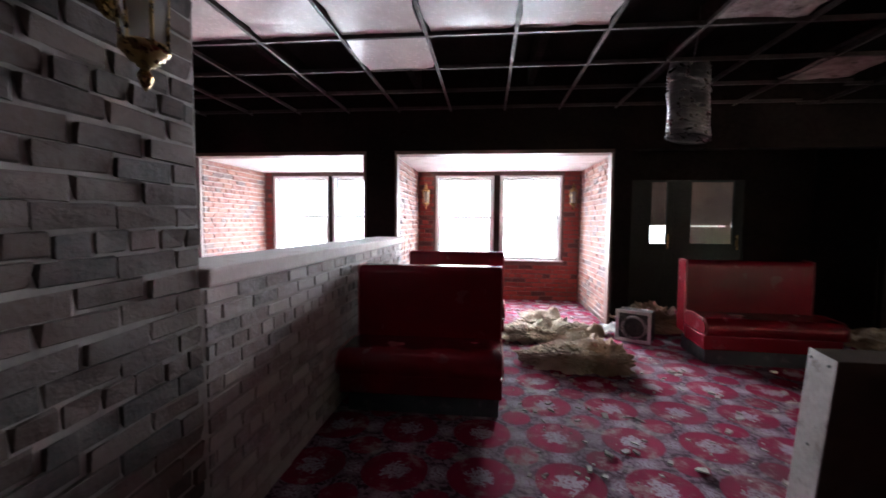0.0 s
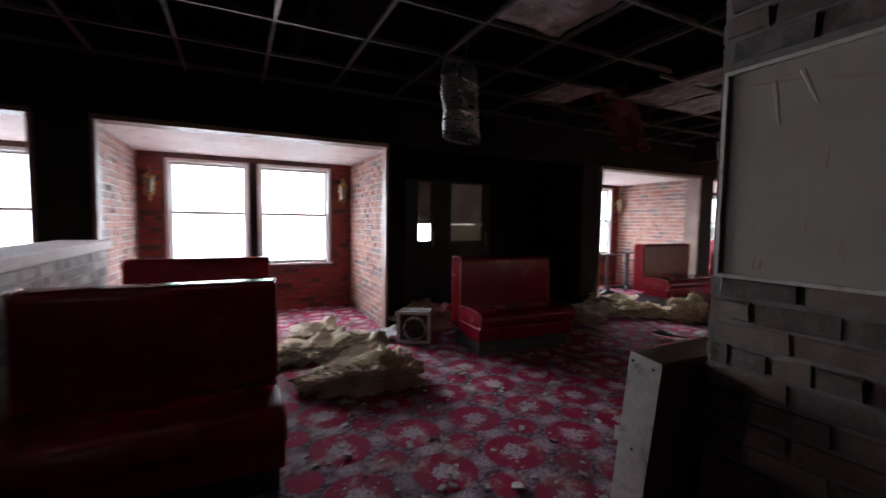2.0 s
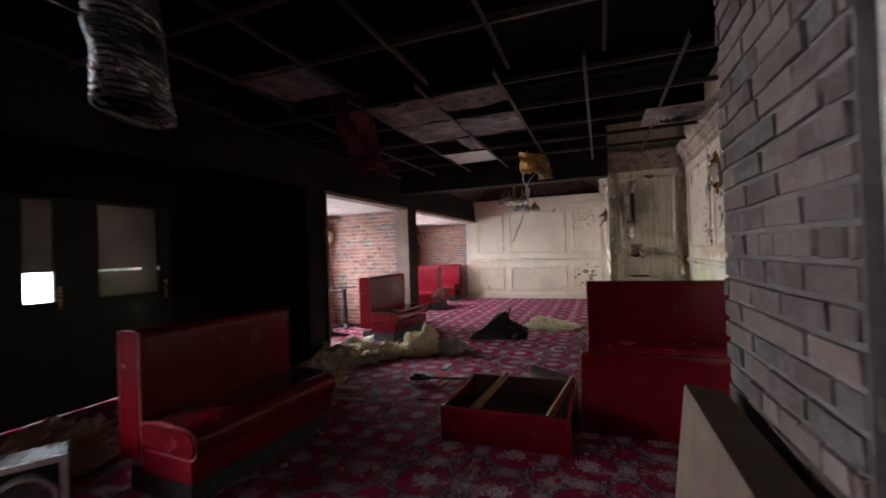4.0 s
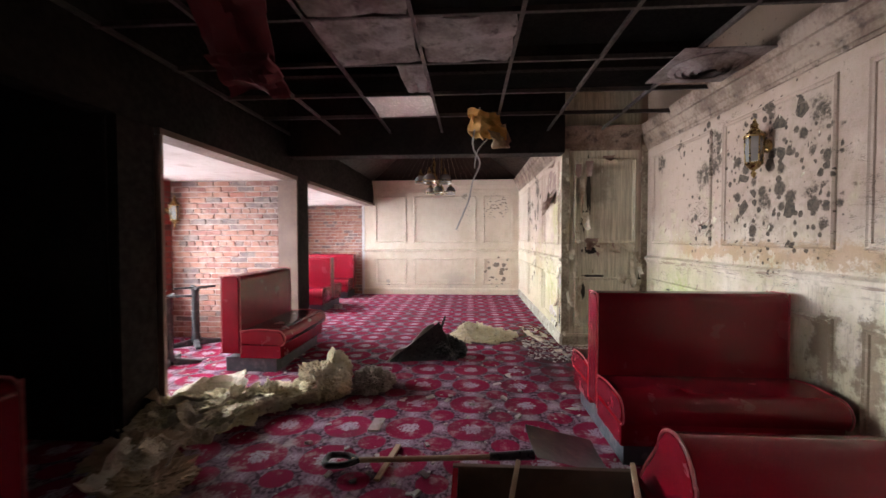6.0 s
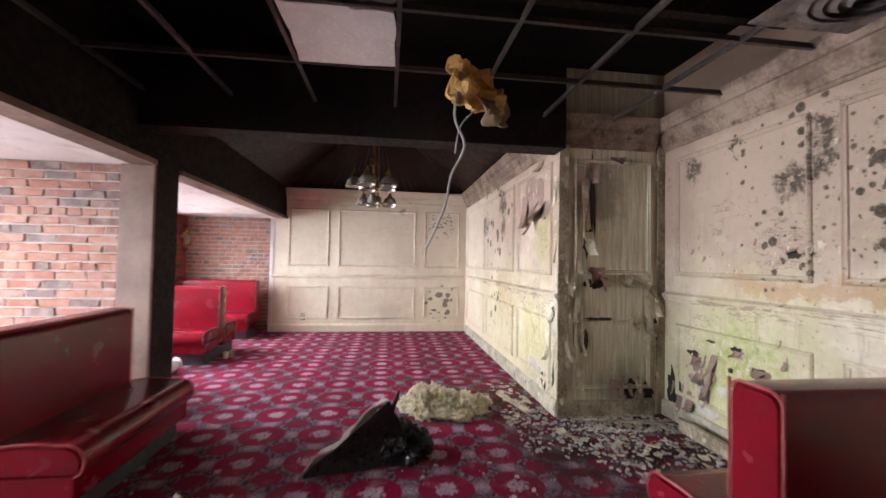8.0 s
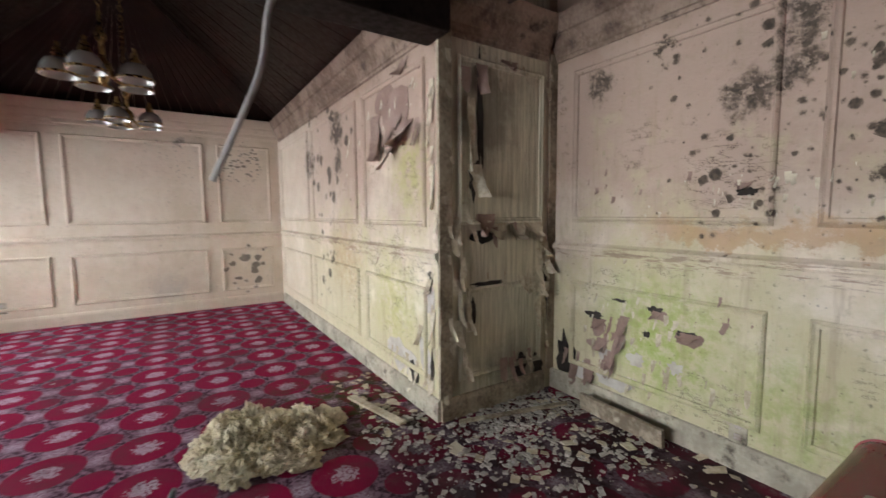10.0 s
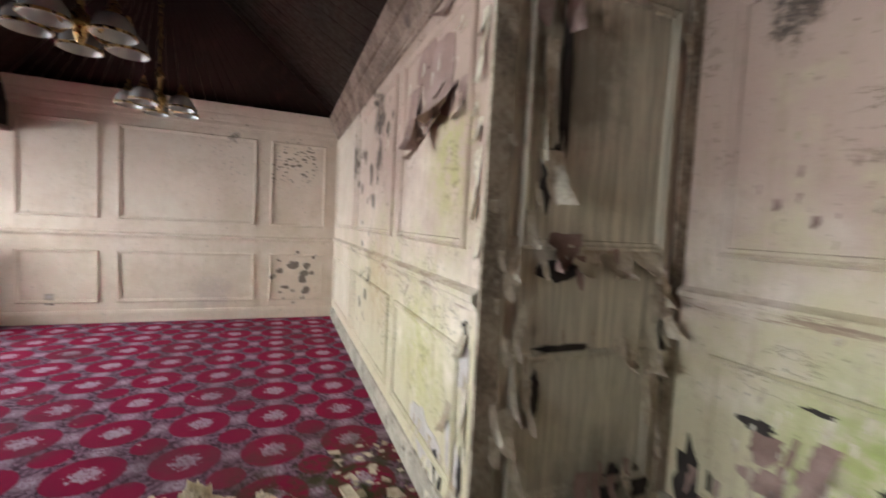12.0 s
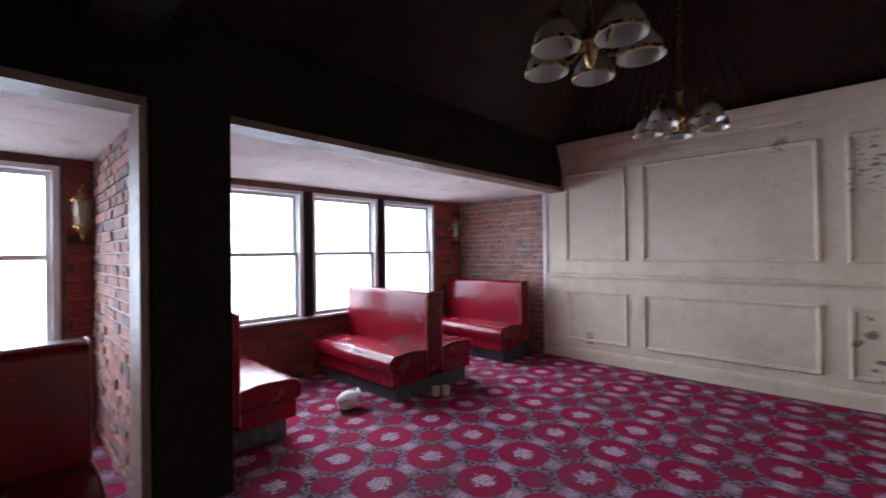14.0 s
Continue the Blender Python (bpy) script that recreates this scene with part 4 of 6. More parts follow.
booth(pose(14.83, 8.82, 0, 0, 0, -90), 1.36, 1, "glossy red vinyl booth against the brick end wall")
booth(pose(10.93, 7.5, 0, 0, 0, 90), 1.32, 1, "glossy red vinyl booth behind the dark column")


# ---------------------------------------------------------------- fallen booth, shovel, slab
def toppled_booth():
    t = thing("toppled_booth", pose(6.62, 3.72, 0), "toppled red vinyl booth lying with its raw underside open", "booth", "red vinyl booths")
    pts = [(-0.2, 0.0), (-0.22, 0.4)] + arc(-0.04, 0.4, 0.17, 170, 10, 7) + [(0.3, 0.2), (0.34, 0.0)]
    bm = extrude_profile(bmesh.new(), pts, -1.3, 0.0, "y")
    bmesh.ops.bevel(bm, geom=[e for e in bm.edges if abs(e.verts[0].co.y - e.verts[1].co.y) < 1e-5], offset=0.015, segments=2, affect="EDGES")
    part("backrest", bm, VINYL, t, "", True)
    part("piping", tube(bmesh.new(), [(u, -0.004, z) for u, z in pts], 0.008, 5), PIPING, t)
    for nm, c, mt in (("side_board", (-0.62, 0.05, 0, -0.59, 0.98, 0.25), VINYL), ("side_board", (0.22, 0.05, 0, 0.25, 0.98, 0.25), CHIPBOARD),
                      ("end_board", (-0.588, 0.05, 0, 0.218, 0.08, 0.245), VINYL), ("end_board", (-0.588, 0.95, 0, 0.218, 0.98, 0.245), VINYL),
                      ("bottom_board", (-0.588, 0.082, 0.01, 0.218, 0.948, 0.03), CHIPBOARD)):
        part(nm, block(*c, bevel=0.004), mt, t)
    for y, a in ((0.7, 8), (0.12, -6)):
        ob = part("brace", block(-0.6, -0.012, 0, 0.2, 0.012, 0.07, bevel=0.003), RAW_WOOD, t, "raw pine brace")
        ob.matrix_basis = pose(0.02, y, 0.2, a, -12, -14)
    return t


toppled_booth()


def shovel():
    t = thing("snow_shovel", pose(7.2, 5.44, 0.04, 0, 0, -88), "shovel with black grip lying on the carpet", "shovel")
    part("shaft", tube(bmesh.new(), [(0.1, 0, 0.02), (0.5, 0.01, 0.03), (1.15, 0, 0.06)], 0.016, 8), RAW_WOOD, t, "wooden shaft", True)
    part("grip", tube(bmesh.new(), [(0.14, 0, 0.02), (0.06, 0.055, 0.02), (-0.04, 0.06, 0.02), (-0.06, 0, 0.02), (-0.04, -0.06, 0.02), (0.06, -0.055, 0.02), (0.14, 0, 0.02)], 0.02, 8), BLACK_PLASTIC, t, "black plastic grip", True)
    part("socket", rod(bmesh.new(), (0.95, 0.0, 0.055), (1.22, 0, 0.07), 0.024, 0.03), BLACK_PLASTIC, t)
    bm = bmesh.new()
    rows = []
    for i in range(9):
        row = []
        for j in range(7):
            u, v = i / 8, j / 6 - 0.5
            row.append((1.2 + 0.46 * u, 0.4 * v + 0.1 * u, 0.1 - 0.11 * u + 0.1 * v * v + 0.04 * (1 - u)))
        rows.append(row)
    top = [[bm.verts.new(c) for c in r] for r in rows]
    low = [[bm.verts.new((c[0], c[1], c[2] - 0.006)) for c in r] for r in rows]
    for g in (top, low):
        for i in range(8):
            for j in range(6):
                bm.faces.new((g[i][j], g[i + 1][j], g[i + 1][j + 1], g[i][j + 1]))
    bmesh.ops.recalc_face_normals(bm, faces=bm.faces)
    part("blade", bm, GREY_STEEL, t, "dusty grey blade", True)


shovel()


def leaning_slab():
    t = thing("partition_slab", pose(3.94, 3.3, 0, 6, 0, 0), "dark partition slab with a scuffed white edge, leaning on the brick pier", "panel")
    part("core", block(0.006, -0.066, 0, 0.95, 0.06, 0.87, bevel=0.003), CHIPBOARD, t)
    part("edge_strip", block(0.0, -0.07, 0, 0.005, 0.064, 0.872, bevel=0.001), PAINT_PLANK, t, "scuffed white laminate edge")
    bm = bmesh.new()
    for z, y in ((0.84, -0.04), (0.84, 0.045), (0.5, 0.0), (0.12, 0.03)):
        rod(bm, (-0.003, y, z), (0.003, y, z), 0.006, None, 8)
    tagged(part("screw", bm, BLACK_IRON, t), kind="stuff")


leaning_slab()


def vent_box():
    t = thing("vent_box", pose(4.36, 6.42, 0, 0, 0, -32), "white metal vent box with a round black opening on the floor", "vent box")
    bm = bmesh.new()
    w = 0.19
    for a in ((-w, -0.02, 0, -w + 0.035, 0.0, 0.36), (w - 0.035, -0.02, 0, w, 0.0, 0.36), (-w + 0.036, -0.02, 0, w - 0.036, 0, 0.035), (-w + 0.036, -0.02, 0.325, w - 0.036, 0, 0.36)):
        box(bm, *a, bevel=0.004)
    part("face_frame", bm, WHITE_SASH, t, "white square face frame")
    part("box_body", block(-w + 0.01, 0.002, 0.01, w - 0.01, 0.24, 0.35, bevel=0.006), BLACK_PLASTIC, t)
    part("collar", lathe(bmesh.new(), [(0.115, 0.0), (0.13, 0.0), (0.13, 0.08), (0.115, 0.08), (0.115, 0.0)], 28, pose(0.02, -0.02, 0.18, 90)), FOIL, t, "bright metal collar", True)


vent_box()
for c, u, v, s in (((3.95, 6.62, 0.02), (0.32, -0.1, 0.1), (0.06, 0.26, 0.02), 4),):
    tagged(part("plastic_sheet", sheet(bmesh.new(), c, u, v, 10, 10, 0.08, s), WHITE_SASH, None, "", True), "crumpled pale plastic sheet on the carpet", "plastic sheet")


# ---------------------------------------------------------------- insulation heaps
def heap(name, clumps, sheets, mt, label, seed, rough=0.8):
    t = thing(name, pose(clumps[0][0], clumps[0][1], 0), label, "insulation")
    ox, oy = clumps[0][0], clumps[0][1]
    for i, (x, y, sx, sy, sz) in enumerate(clumps):
        part("clump", lump(bmesh.new(), (x - ox, y - oy, -0.01), (sx, sy, sz), rough, 2.3, seed + i, 5 if sx > 0.15 else 4), KRAFT if mt is PALE_WOOL and i % 3 == 2 else mt, t)
    for i, (x, y, z, u, v) in enumerate(sheets):
        part("facing", sheet(bmesh.new(), (x - ox, y - oy, z), u, v, 14, 8, 0.13, seed + i), KRAFT if i % 2 else PALE_WOOL, t, "torn paper facing", True)
    return t


heap("insulation_heap", [(3.55, 5.5, 0.36, 0.2, 0.13), (3.25, 5.6, 0.2, 0.16, 0.08), (3.78, 5.42, 0.2, 0.15, 0.15)], [(3.15, 5.45, 0.06, (0.55, 0.05, 0.12), (0.08, 0.36, 0.04)), (3.6, 5.65, 0.14, (0.3, -0.1, 0.05), (0.05, 0.25, -0.08))], PALE_WOOL, "heap of torn pale insulation batts on the carpet", 2)
heap("insulation_heap", [(3.1, 6.45, 0.22, 0.25, 0.09), (3.45, 6.3, 0.25, 0.2, 0.1), (3.35, 6.8, 0.25, 0.2, 0.08), (3.75, 6.75, 0.2, 0.16, 0.07), (3.75, 6.25, 0.18, 0.14, 0.08)],
     [(3.0, 6.15, 0.08, (0.6, 0.1, 0.08), (0.0, 0.4, 0.03)), (3.45, 6.0, 0.07, (0.45, -0.05, 0.07), (0.1, 0.35, 0.05)), (3.2, 6.7, 0.1, (0.5, 0.1, 0.05), (-0.1, 0.35, 0.02))], PALE_WOOL, "spread of torn pale insulation before the alcove", 7)
heap("insulation_heap", [(7.9, 6.55, 0.3, 0.22, 0.12), (7.72, 6.95, 0.2, 0.18, 0.12), (8.12, 6.3, 0.17, 0.17, 0.12), (8.0, 6.75, 0.2, 0.2, 0.1)],
     [(7.6, 6.9, 0.12, (0.4, -0.45, 0.14), (0.3, 0.18, 0.02)), (7.55, 6.7, 0.12, (0.12, 0.45, 0.14), (0.25, 0.0, -0.1)), (7.35, 6.45, 0.02, (0.35, -0.1, 0.04), (0.1, 0.4, 0.06))], YELLOW_WOOL, "long heap of yellow glass wool with paper facing", 12)
heap("insulation_heap", [(8.4, 5.95, 0.21, 0.2, 0.17), (8.48, 5.84, 0.12, 0.12, 0.24), (8.3, 6.1, 0.13, 0.13, 0.1)], [], YELLOW_WOOL, "peaked heap of pale yellow glass wool", 21, 0.7)
heap("insulation_heap", [(8.55, 5.55, 0.17, 0.15, 0.13), (8.68, 5.45, 0.1, 0.1, 0.09)], [], GREY_RUBBLE, "grey dusty insulation clump on the carpet", 26, 0.6)
heap("insulation_heap", [(10.68, 4.42, 0.24, 0.2, 0.06)] + [(10.68 + 0.36 * math.cos(k * 2.4) * (k / 26) ** 0.5, 4.42 + 0.42 * math.sin(k * 2.4) * (k / 26) ** 0.5, 0.06 + 0.025 * (k % 4), 0.06 + 0.022 * (k % 3), (0.12 if k % 5 == 1 else 0.085) - 0.0016 * k) for k in range(26)], [], YELLOW_WOOL, "ragged heap of yellow glass wool near the pier", 31, 0.8)
heap("insulation_heap", [(7.2, 6.75, 0.24, 0.2, 0.09), (6.95, 6.45, 0.2, 0.2, 0.06)], [(6.8, 6.35, 0.06, (0.5, 0.1, 0.05), (-0.05, 0.35, 0.02))], KRAFT, "brown paper-faced batt lying in shadow", 41)
heap("insulation_heap", [(4.72, 6.95, 0.3, 0.2, 0.2)], [(4.5, 6.9, 0.25, (0.5, -0.05, 0.08), (0.02, 0.2, -0.1))], KRAFT, "brown paper-faced batt slumped in the recess", 45)


def black_sack():
    t = thing("black_sack", pose(9.6, 4.95, 0), "collapsed black plastic sack with a stiff dusty flap", "sack")
    part("sack_body", lump(bmesh.new(), (0.08, -0.06, -0.01), (0.19, 0.2, 0.16), 0.5, 1.8, 52, 5), BLACK_PLASTIC, t, "", True)

    def sail(low, high, far, thick, seed):
        """A creased three-cornered sheet."""
        low, high, far = Vector(low), Vector(high), Vector(far)
        n = (high - low).cross(far - low).normalized()
        bm = bmesh.new()
        sides = []
        for k in (0, 1):
            rows = []
            for i in range(13):
                row = []
                for j in range(9):
                    e, f = i / 12, j / 8
                    q = low.lerp(high.lerp(far, f), max(e, 0.04))
                    q = q + n * (0.05 * noise.noise(q * 7 + Vector((seed, 0, 0))) + 0.05 * math.sin(f * 3.1) * e - k * thick)
                    q.z = max(q.z, 0.004 + 0.004 * (1 - k))
                    row.append(bm.verts.new(q))
                rows.append(row)
            sides.append(rows)
        for rows in sides:
            for i in range(12):
                for j in range(8):
                    bm.faces.new((rows[i][j], rows[i + 1][j], rows[i + 1][j + 1], rows[i][j + 1]))
        a, b = sides
        for i in range(12):
            for j in (0, 8):
                bm.faces.new((a[i][j], a[i + 1][j], b[i + 1][j], b[i][j]))
        for j in range(8):
            bm.faces.new((a[12][j], a[12][j + 1], b[12][j + 1], b[12][j]))
        bmesh.ops.recalc_face_normals(bm, faces=bm.faces)
        return bm

    # dusty face of the black plastic; its lit sheen is put into pale grey
    part("flap", sail((-0.24, 0.64, 0.01), (-0.02, 0.04, 0.46), (0.3, 0.1, 0.2), 0.012, 3.0), GREY_RUBBLE, t, "dusty black plastic flap, painted pale grey as its lit face", True)
    part("fold", sail((-0.22, 0.6, 0.006), (-0.04, 0.02, 0.44), (-0.08, -0.2, 0.01), 0.008, 8.0), BLACK_PLASTIC, t, "glossy black fold", True)
    part("spike", rod(bmesh.new(), (0.0, 0.0, 0.36), (0.02, -0.05, 0.5), 0.02, 0.01), BLACK_PLASTIC, t)


black_sack()


# ---------------------------------------------------------------- tables without tops
def table_base(x, y, turn):
    t = thing("table_pedestal", pose(x, y, 0, 0, 0, turn), "black cast-iron table pedestal with its top missing", "table", "table pedestals")
    part("post", lathe(bmesh.new(), [(0.0, 0.05), (0.075, 0.05), (0.06, 0.1), (0.048, 0.14), (0.044, 0.7), (0.05, 0.76), (0.0, 0.76)], 18), BLACK_IRON, t, "", True)
    for k in range(4):
        bm = extrude_profile(bmesh.new(), [(0.03, 0.0), (0.3, 0.0), (0.34, 0.02), (0.33, 0.04), (0.2, 0.055), (0.03, 0.09)], -0.032, 0.032, "x")
        bmesh.ops.bevel(bm, geom=list(bm.edges), offset=0.008, segments=1, affect="EDGES")
        ob = part("foot", bm, BLACK_IRON, t)
        ob.matrix_basis = pose(0, 0, 0, 0, 0, 90 * k)
        ob = part("top_arm", block(-0.022, 0.03, 0.76, 0.022, 0.24, 0.785, bevel=0.005), BLACK_IRON, t)
        ob.matrix_basis = pose(0, 0, 0, 0, 0, 90 * k + 3)
    return t


table_base(9.15, 8.0, 20)
table_base(10.02, 8.28, 40)
table_base(8.85, 8.5, 5)


# ---------------------------------------------------------------- lamps
def sconce(m, label):
    t = thing("wall_sconce", m, label, "wall lamp", "brass wall lanterns")
    part("backplate", lathe(bmesh.new(), [(0.0, 0.0), (0.055, 0.0), (0.05, 0.015), (0.02, 0.025), (0.0, 0.025)], 16, pose(0, 0, 0.02, 90)), BRASS, t, "", True)
    part("arm", tube(bmesh.new(), [(0, -0.02, 0.02), (0, -0.06, -0.02), (0, -0.1, -0.1)], 0.009, 7), BRASS, t, "", True)
    part("lower_finial", lathe(bmesh.new(), [(0.0, -0.23), (0.012, -0.215), (0.02, -0.19), (0.01, -0.17), (0.035, -0.15), (0.062, -0.12), (0.062, -0.105), (0.0, -0.105)], 12, pose(0, -0.1, 0)), BRASS, t, "", True)
    part("glass_body", lathe(bmesh.new(), [(0.052, -0.1), (0.062, 0.0), (0.056, 0.09)], 6, pose(0, -0.1, 0)), SHADE_GLASS, t, "clouded glass")
    for k in range(6):
        a = math.pi * k / 3
        part("cage_bar", rod(bmesh.new(), (0.055 * math.cos(a), -0.1 + 0.055 * math.sin(a), -0.105), (0.06 * math.cos(a), -0.1 + 0.06 * math.sin(a), 0.095), 0.005, None, 6), BRASS, t)
    part("cap", lathe(bmesh.new(), [(0.074, 0.085), (0.078, 0.1), (0.05, 0.13), (0.03, 0.155), (0.022, 0.17), (0.03, 0.18), (0.014, 0.2), (0.01, 0.225), (0.0, 0.235)], 12, pose(0, -0.1, 0)), BRASS, t, "", True)
    part("candle", rod(bmesh.new(), (0, -0.1, -0.1), (0, -0.1, 0.0), 0.014), CERAMIC, t)
    return t


for x in (1.6, 4.12, 10.33, 14.88):
    sconce(pose(x, GLASS - 0.015, 1.8), "brass lantern sconce on the red brick window wall")
sconce(pose(8.12, SOUTH + 0.001, 2.12, 0, 0, 180), "brass lantern sconce on the mouldy panelled wall")
sconce(pose(WEST + 0.02, 2.62, 1.93, 0, 0, 90), "brass lantern sconce high on the tumbled brick wall")


def chandelier(x, y, z):
    t = thing("chandelier", pose(x, y, z), "brass chandelier with five dusty glass bell shades", "chandelier", "brass chandeliers")
    part("stem", lathe(bmesh.new(), [(0.0, -0.1), (0.02, -0.08), (0.035, -0.03), (0.06, 0.02), (0.05, 0.07), (0.02, 0.1), (0.015, 0.2), (0.035, 0.24), (0.03, 0.28), (0.012, 0.32), (0.012, 0.42), (0.0, 0.42)], 16), BRASS, t, "", True)
    top = 3.92 - z
    for i in range(int((top - 0.42) / 0.05)):
        bm = bmesh.new()
        zz = 0.44 + 0.05 * i
        a = math.pi / 2 * (i % 2)
        tube(bm, [(0.014 * math.cos(a) * math.cos(q), 0.014 * math.sin(a) * math.cos(q), zz + 0.03 * math.sin(q)) for q in [2 * math.pi * k / 6 for k in range(7)]], 0.004, 5)
        part("chain_link", bm, BRASS, t)
    for k in range(5):
        r = pose(0, 0, 0, 0, 0, 72 * k + 20)
        arm = part("arm", tube(bmesh.new(), [(0.03, 0, 0.03), (0.1, 0, -0.04), (0.18, 0, 0.02), (0.22, 0, 0.12), (0.235, 0, 0.1)], 0.009, 6), BRASS, t, "", True)
        arm.matrix_basis = r
        part("socket_cup", lathe(bmesh.new(), [(0.0, 0.17), (0.012, 0.165), (0.01, 0.14), (0.022, 0.12), (0.035, 0.08), (0.04, 0.06), (0.0, 0.06)], 12, pose(0.235, 0, 0)), BRASS, arm, "", True)
        bm = lathe(bmesh.new(), [(0.036, 0.062), (0.07, 0.045), (0.098, 0.0), (0.108, -0.06), (0.105, -0.062), (0.094, -0.002), (0.067, 0.04), (0.036, 0.056)], 20, pose(0.235, 0, 0))
        part("shade", bm, SHADE_GLASS, arm, "dusty glass bell shade", True)
        part("shade_band", lathe(bmesh.new(), [(0.107, -0.042), (0.112, -0.042), (0.113, -0.058), (0.108, -0.058)], 20, pose(0.235, 0, 0)), BRASS, arm)
    return t


chandelier(11.87, 5.22, 2.44)
chandelier(13.44, 5.2, 2.42)


# ---------------------------------------------------------------- hanging things
def hanging_wool():
    t = thing("hanging_insulation", pose(9.32, 4.45, 2.78), "orange glass wool scrap hanging from the ceiling grid", "insulation")
    part("batt", sheet(bmesh.new(), (-0.05, 0.18, 0.05), (0.1, -0.36, -0.04), (0.05, -0.06, -0.27), 14, 12, 0.16, 3, 0.03), ORANGE_WOOL, t, "", True)
    part("tip", sheet(bmesh.new(), (0.02, -0.02, -0.12), (0.06, -0.2, 0.02), (0.03, -0.07, -0.24), 8, 10, 0.1, 8, 0.02), KRAFT, t, "torn paper facing", True)
    part("fold", sheet(bmesh.new(), (-0.06, 0.16, -0.05), (0.05, -0.14, -0.03), (0.0, 0.0, -0.2), 8, 8, 0.1, 5, 0.03), ORANGE_WOOL, t, "", True)


hanging_wool()
GREY_CABLE = surface("pale_grey_cable_sheath", (0.5, 0.48, 0.46), (0.38, 0.35, 0.33), 6, 0.5)
for pts, r in (([(9.3, 4.5, 2.85), (9.26, 4.58, 2.45), (9.3, 4.5, 2.25), (9.35, 4.58, 2.05), (9.3, 4.62, 1.85), (9.26, 4.68, 1.7), (9.28, 4.76, 1.52)], 0.009),
               ([(9.45, 4.35, 2.85), (9.46, 4.38, 2.6), (9.36, 4.52, 2.4), (9.33, 4.56, 2.2)], 0.006)):
    tagged(part("hanging_cable", tube(bmesh.new(), pts, r, 7), GREY_CABLE, None, "", True), "pale cable dangling from the ceiling grid", "cable")


def flex_duct():
    t = thing("flexible_duct", pose(4.6, 5.75, 2.5), "torn silver flexible duct dangling from the ceiling", "duct")
    bm = bmesh.new()
    prof = []
    for i in range(42):
        z = 0.45 - 0.8 * i / 41
        prof.append((0.165 + 0.012 * (i % 2) + 0.015 * noise.noise(Vector((z * 5, 0, 3))), z))
    lathe(bm, prof, 20)
    for v in bm.verts:
        v.co.x *= 1.15
        v.co.y *= 0.6
        v.co += Vector((0.02 * noise.noise(v.co * 6), 0.03 * noise.noise(v.co * 5 + Vector((3, 1, 2))), 0))
    d = part("sleeve", bm, FOIL, t, "crumpled silver sleeve", True)
    d.matrix_basis = pose(0, 0.1, 0, -16, 6, 0)
    ob = part("wire_hoop", lathe(bmesh.new(), [(0.172, -0.35), (0.18, -0.355), (0.172, -0.36)], 20), BLACK_IRON, t)
    ob.matrix_basis = pose(0, 0.1, 0, -16, 6, 0)
    ob.scale = (1.15, 0.6, 1)


flex_duct()
tagged(part("hanger_wire", tube(bmesh.new(), [(4.6, 5.7, SLAB), (4.6, 5.72, 3.1), (4.6, 5.8, 2.88)], 0.006), BLACK_IRON), "black hanger wire between roof deck and duct", "wire")
t = thing("hanging_red_batt", pose(6.9, 5.9, 2.85), "dark red faced insulation batt sagging through the grid", "insulation")
part("facing", sheet(bmesh.new(), (-0.35, 0.1, 0.1), (0.55, 0.15, -0.5), (0.1, -0.35, 0.02), 16, 10, 0.14, 6, 0.03), RED_CLOTH, t, "", True)
part("torn_end", sheet(bmesh.new(), (0.1, 0.2, -0.38), (0.16, -0.06, -0.18), (0.06, -0.34, 0.02), 10, 10, 0.14, 9, 0.04), RED_CLOTH, t, "", True)


def round_diffuser(x, y):
    t = thing("ceiling_diffuser", pose(x, y, GRID - 0.004), "round white ceiling air diffuser by the mouldy wall", "air vent")
    part("plate", block(-0.34, -0.34, -0.004, 0.34, 0.34, 0.004, bevel=0.002), TILE_WHITE, t)
    for k in range(4):
        r = 0.07 + 0.055 * k
        part("ring", lathe(bmesh.new(), [(r, -0.05 + 0.008 * k), (r + 0.045, -0.012), (r + 0.041, -0.008), (r - 0.004, -0.046 + 0.008 * k)], 28), TILE_WHITE, t, "", True)


round_diffuser(8.2, 2.72)

# ---------------------------------------------------------------- east room floor things
t = thing("fluted_vase", pose(12.08, 7.66, 0.085, 78, 0, 70), "white fluted ceramic vase lying on the carpet", "vase")
part("vase_body", lathe(bmesh.new(), [(0.0, -0.1), (0.045, -0.1), (0.06, -0.08), (0.08, -0.03), (0.082, 0.02), (0.066, 0.06), (0.05, 0.085), (0.075, 0.115), (0.07, 0.115), (0.045, 0.085), (0.06, 0.06), (0.076, 0.02)], 36, Matrix(), 0.05), CERAMIC, t, "", True)
for x, y, a in ((12.88, 7.3, 20), (12.96, 7.24, 70)):
    t = thing("candle_cup", pose(x, y, 0, 0, 0, a), "small beige candle cup standing on the carpet", "cup", "candle cups")
    part("cup", lathe(bmesh.new(), [(0.0, 0.002), (0.036, 0.0), (0.042, 0.09), (0.038, 0.09), (0.034, 0.012), (0.0, 0.012)], 14), SOFFIT_PLASTER, t, "", True)

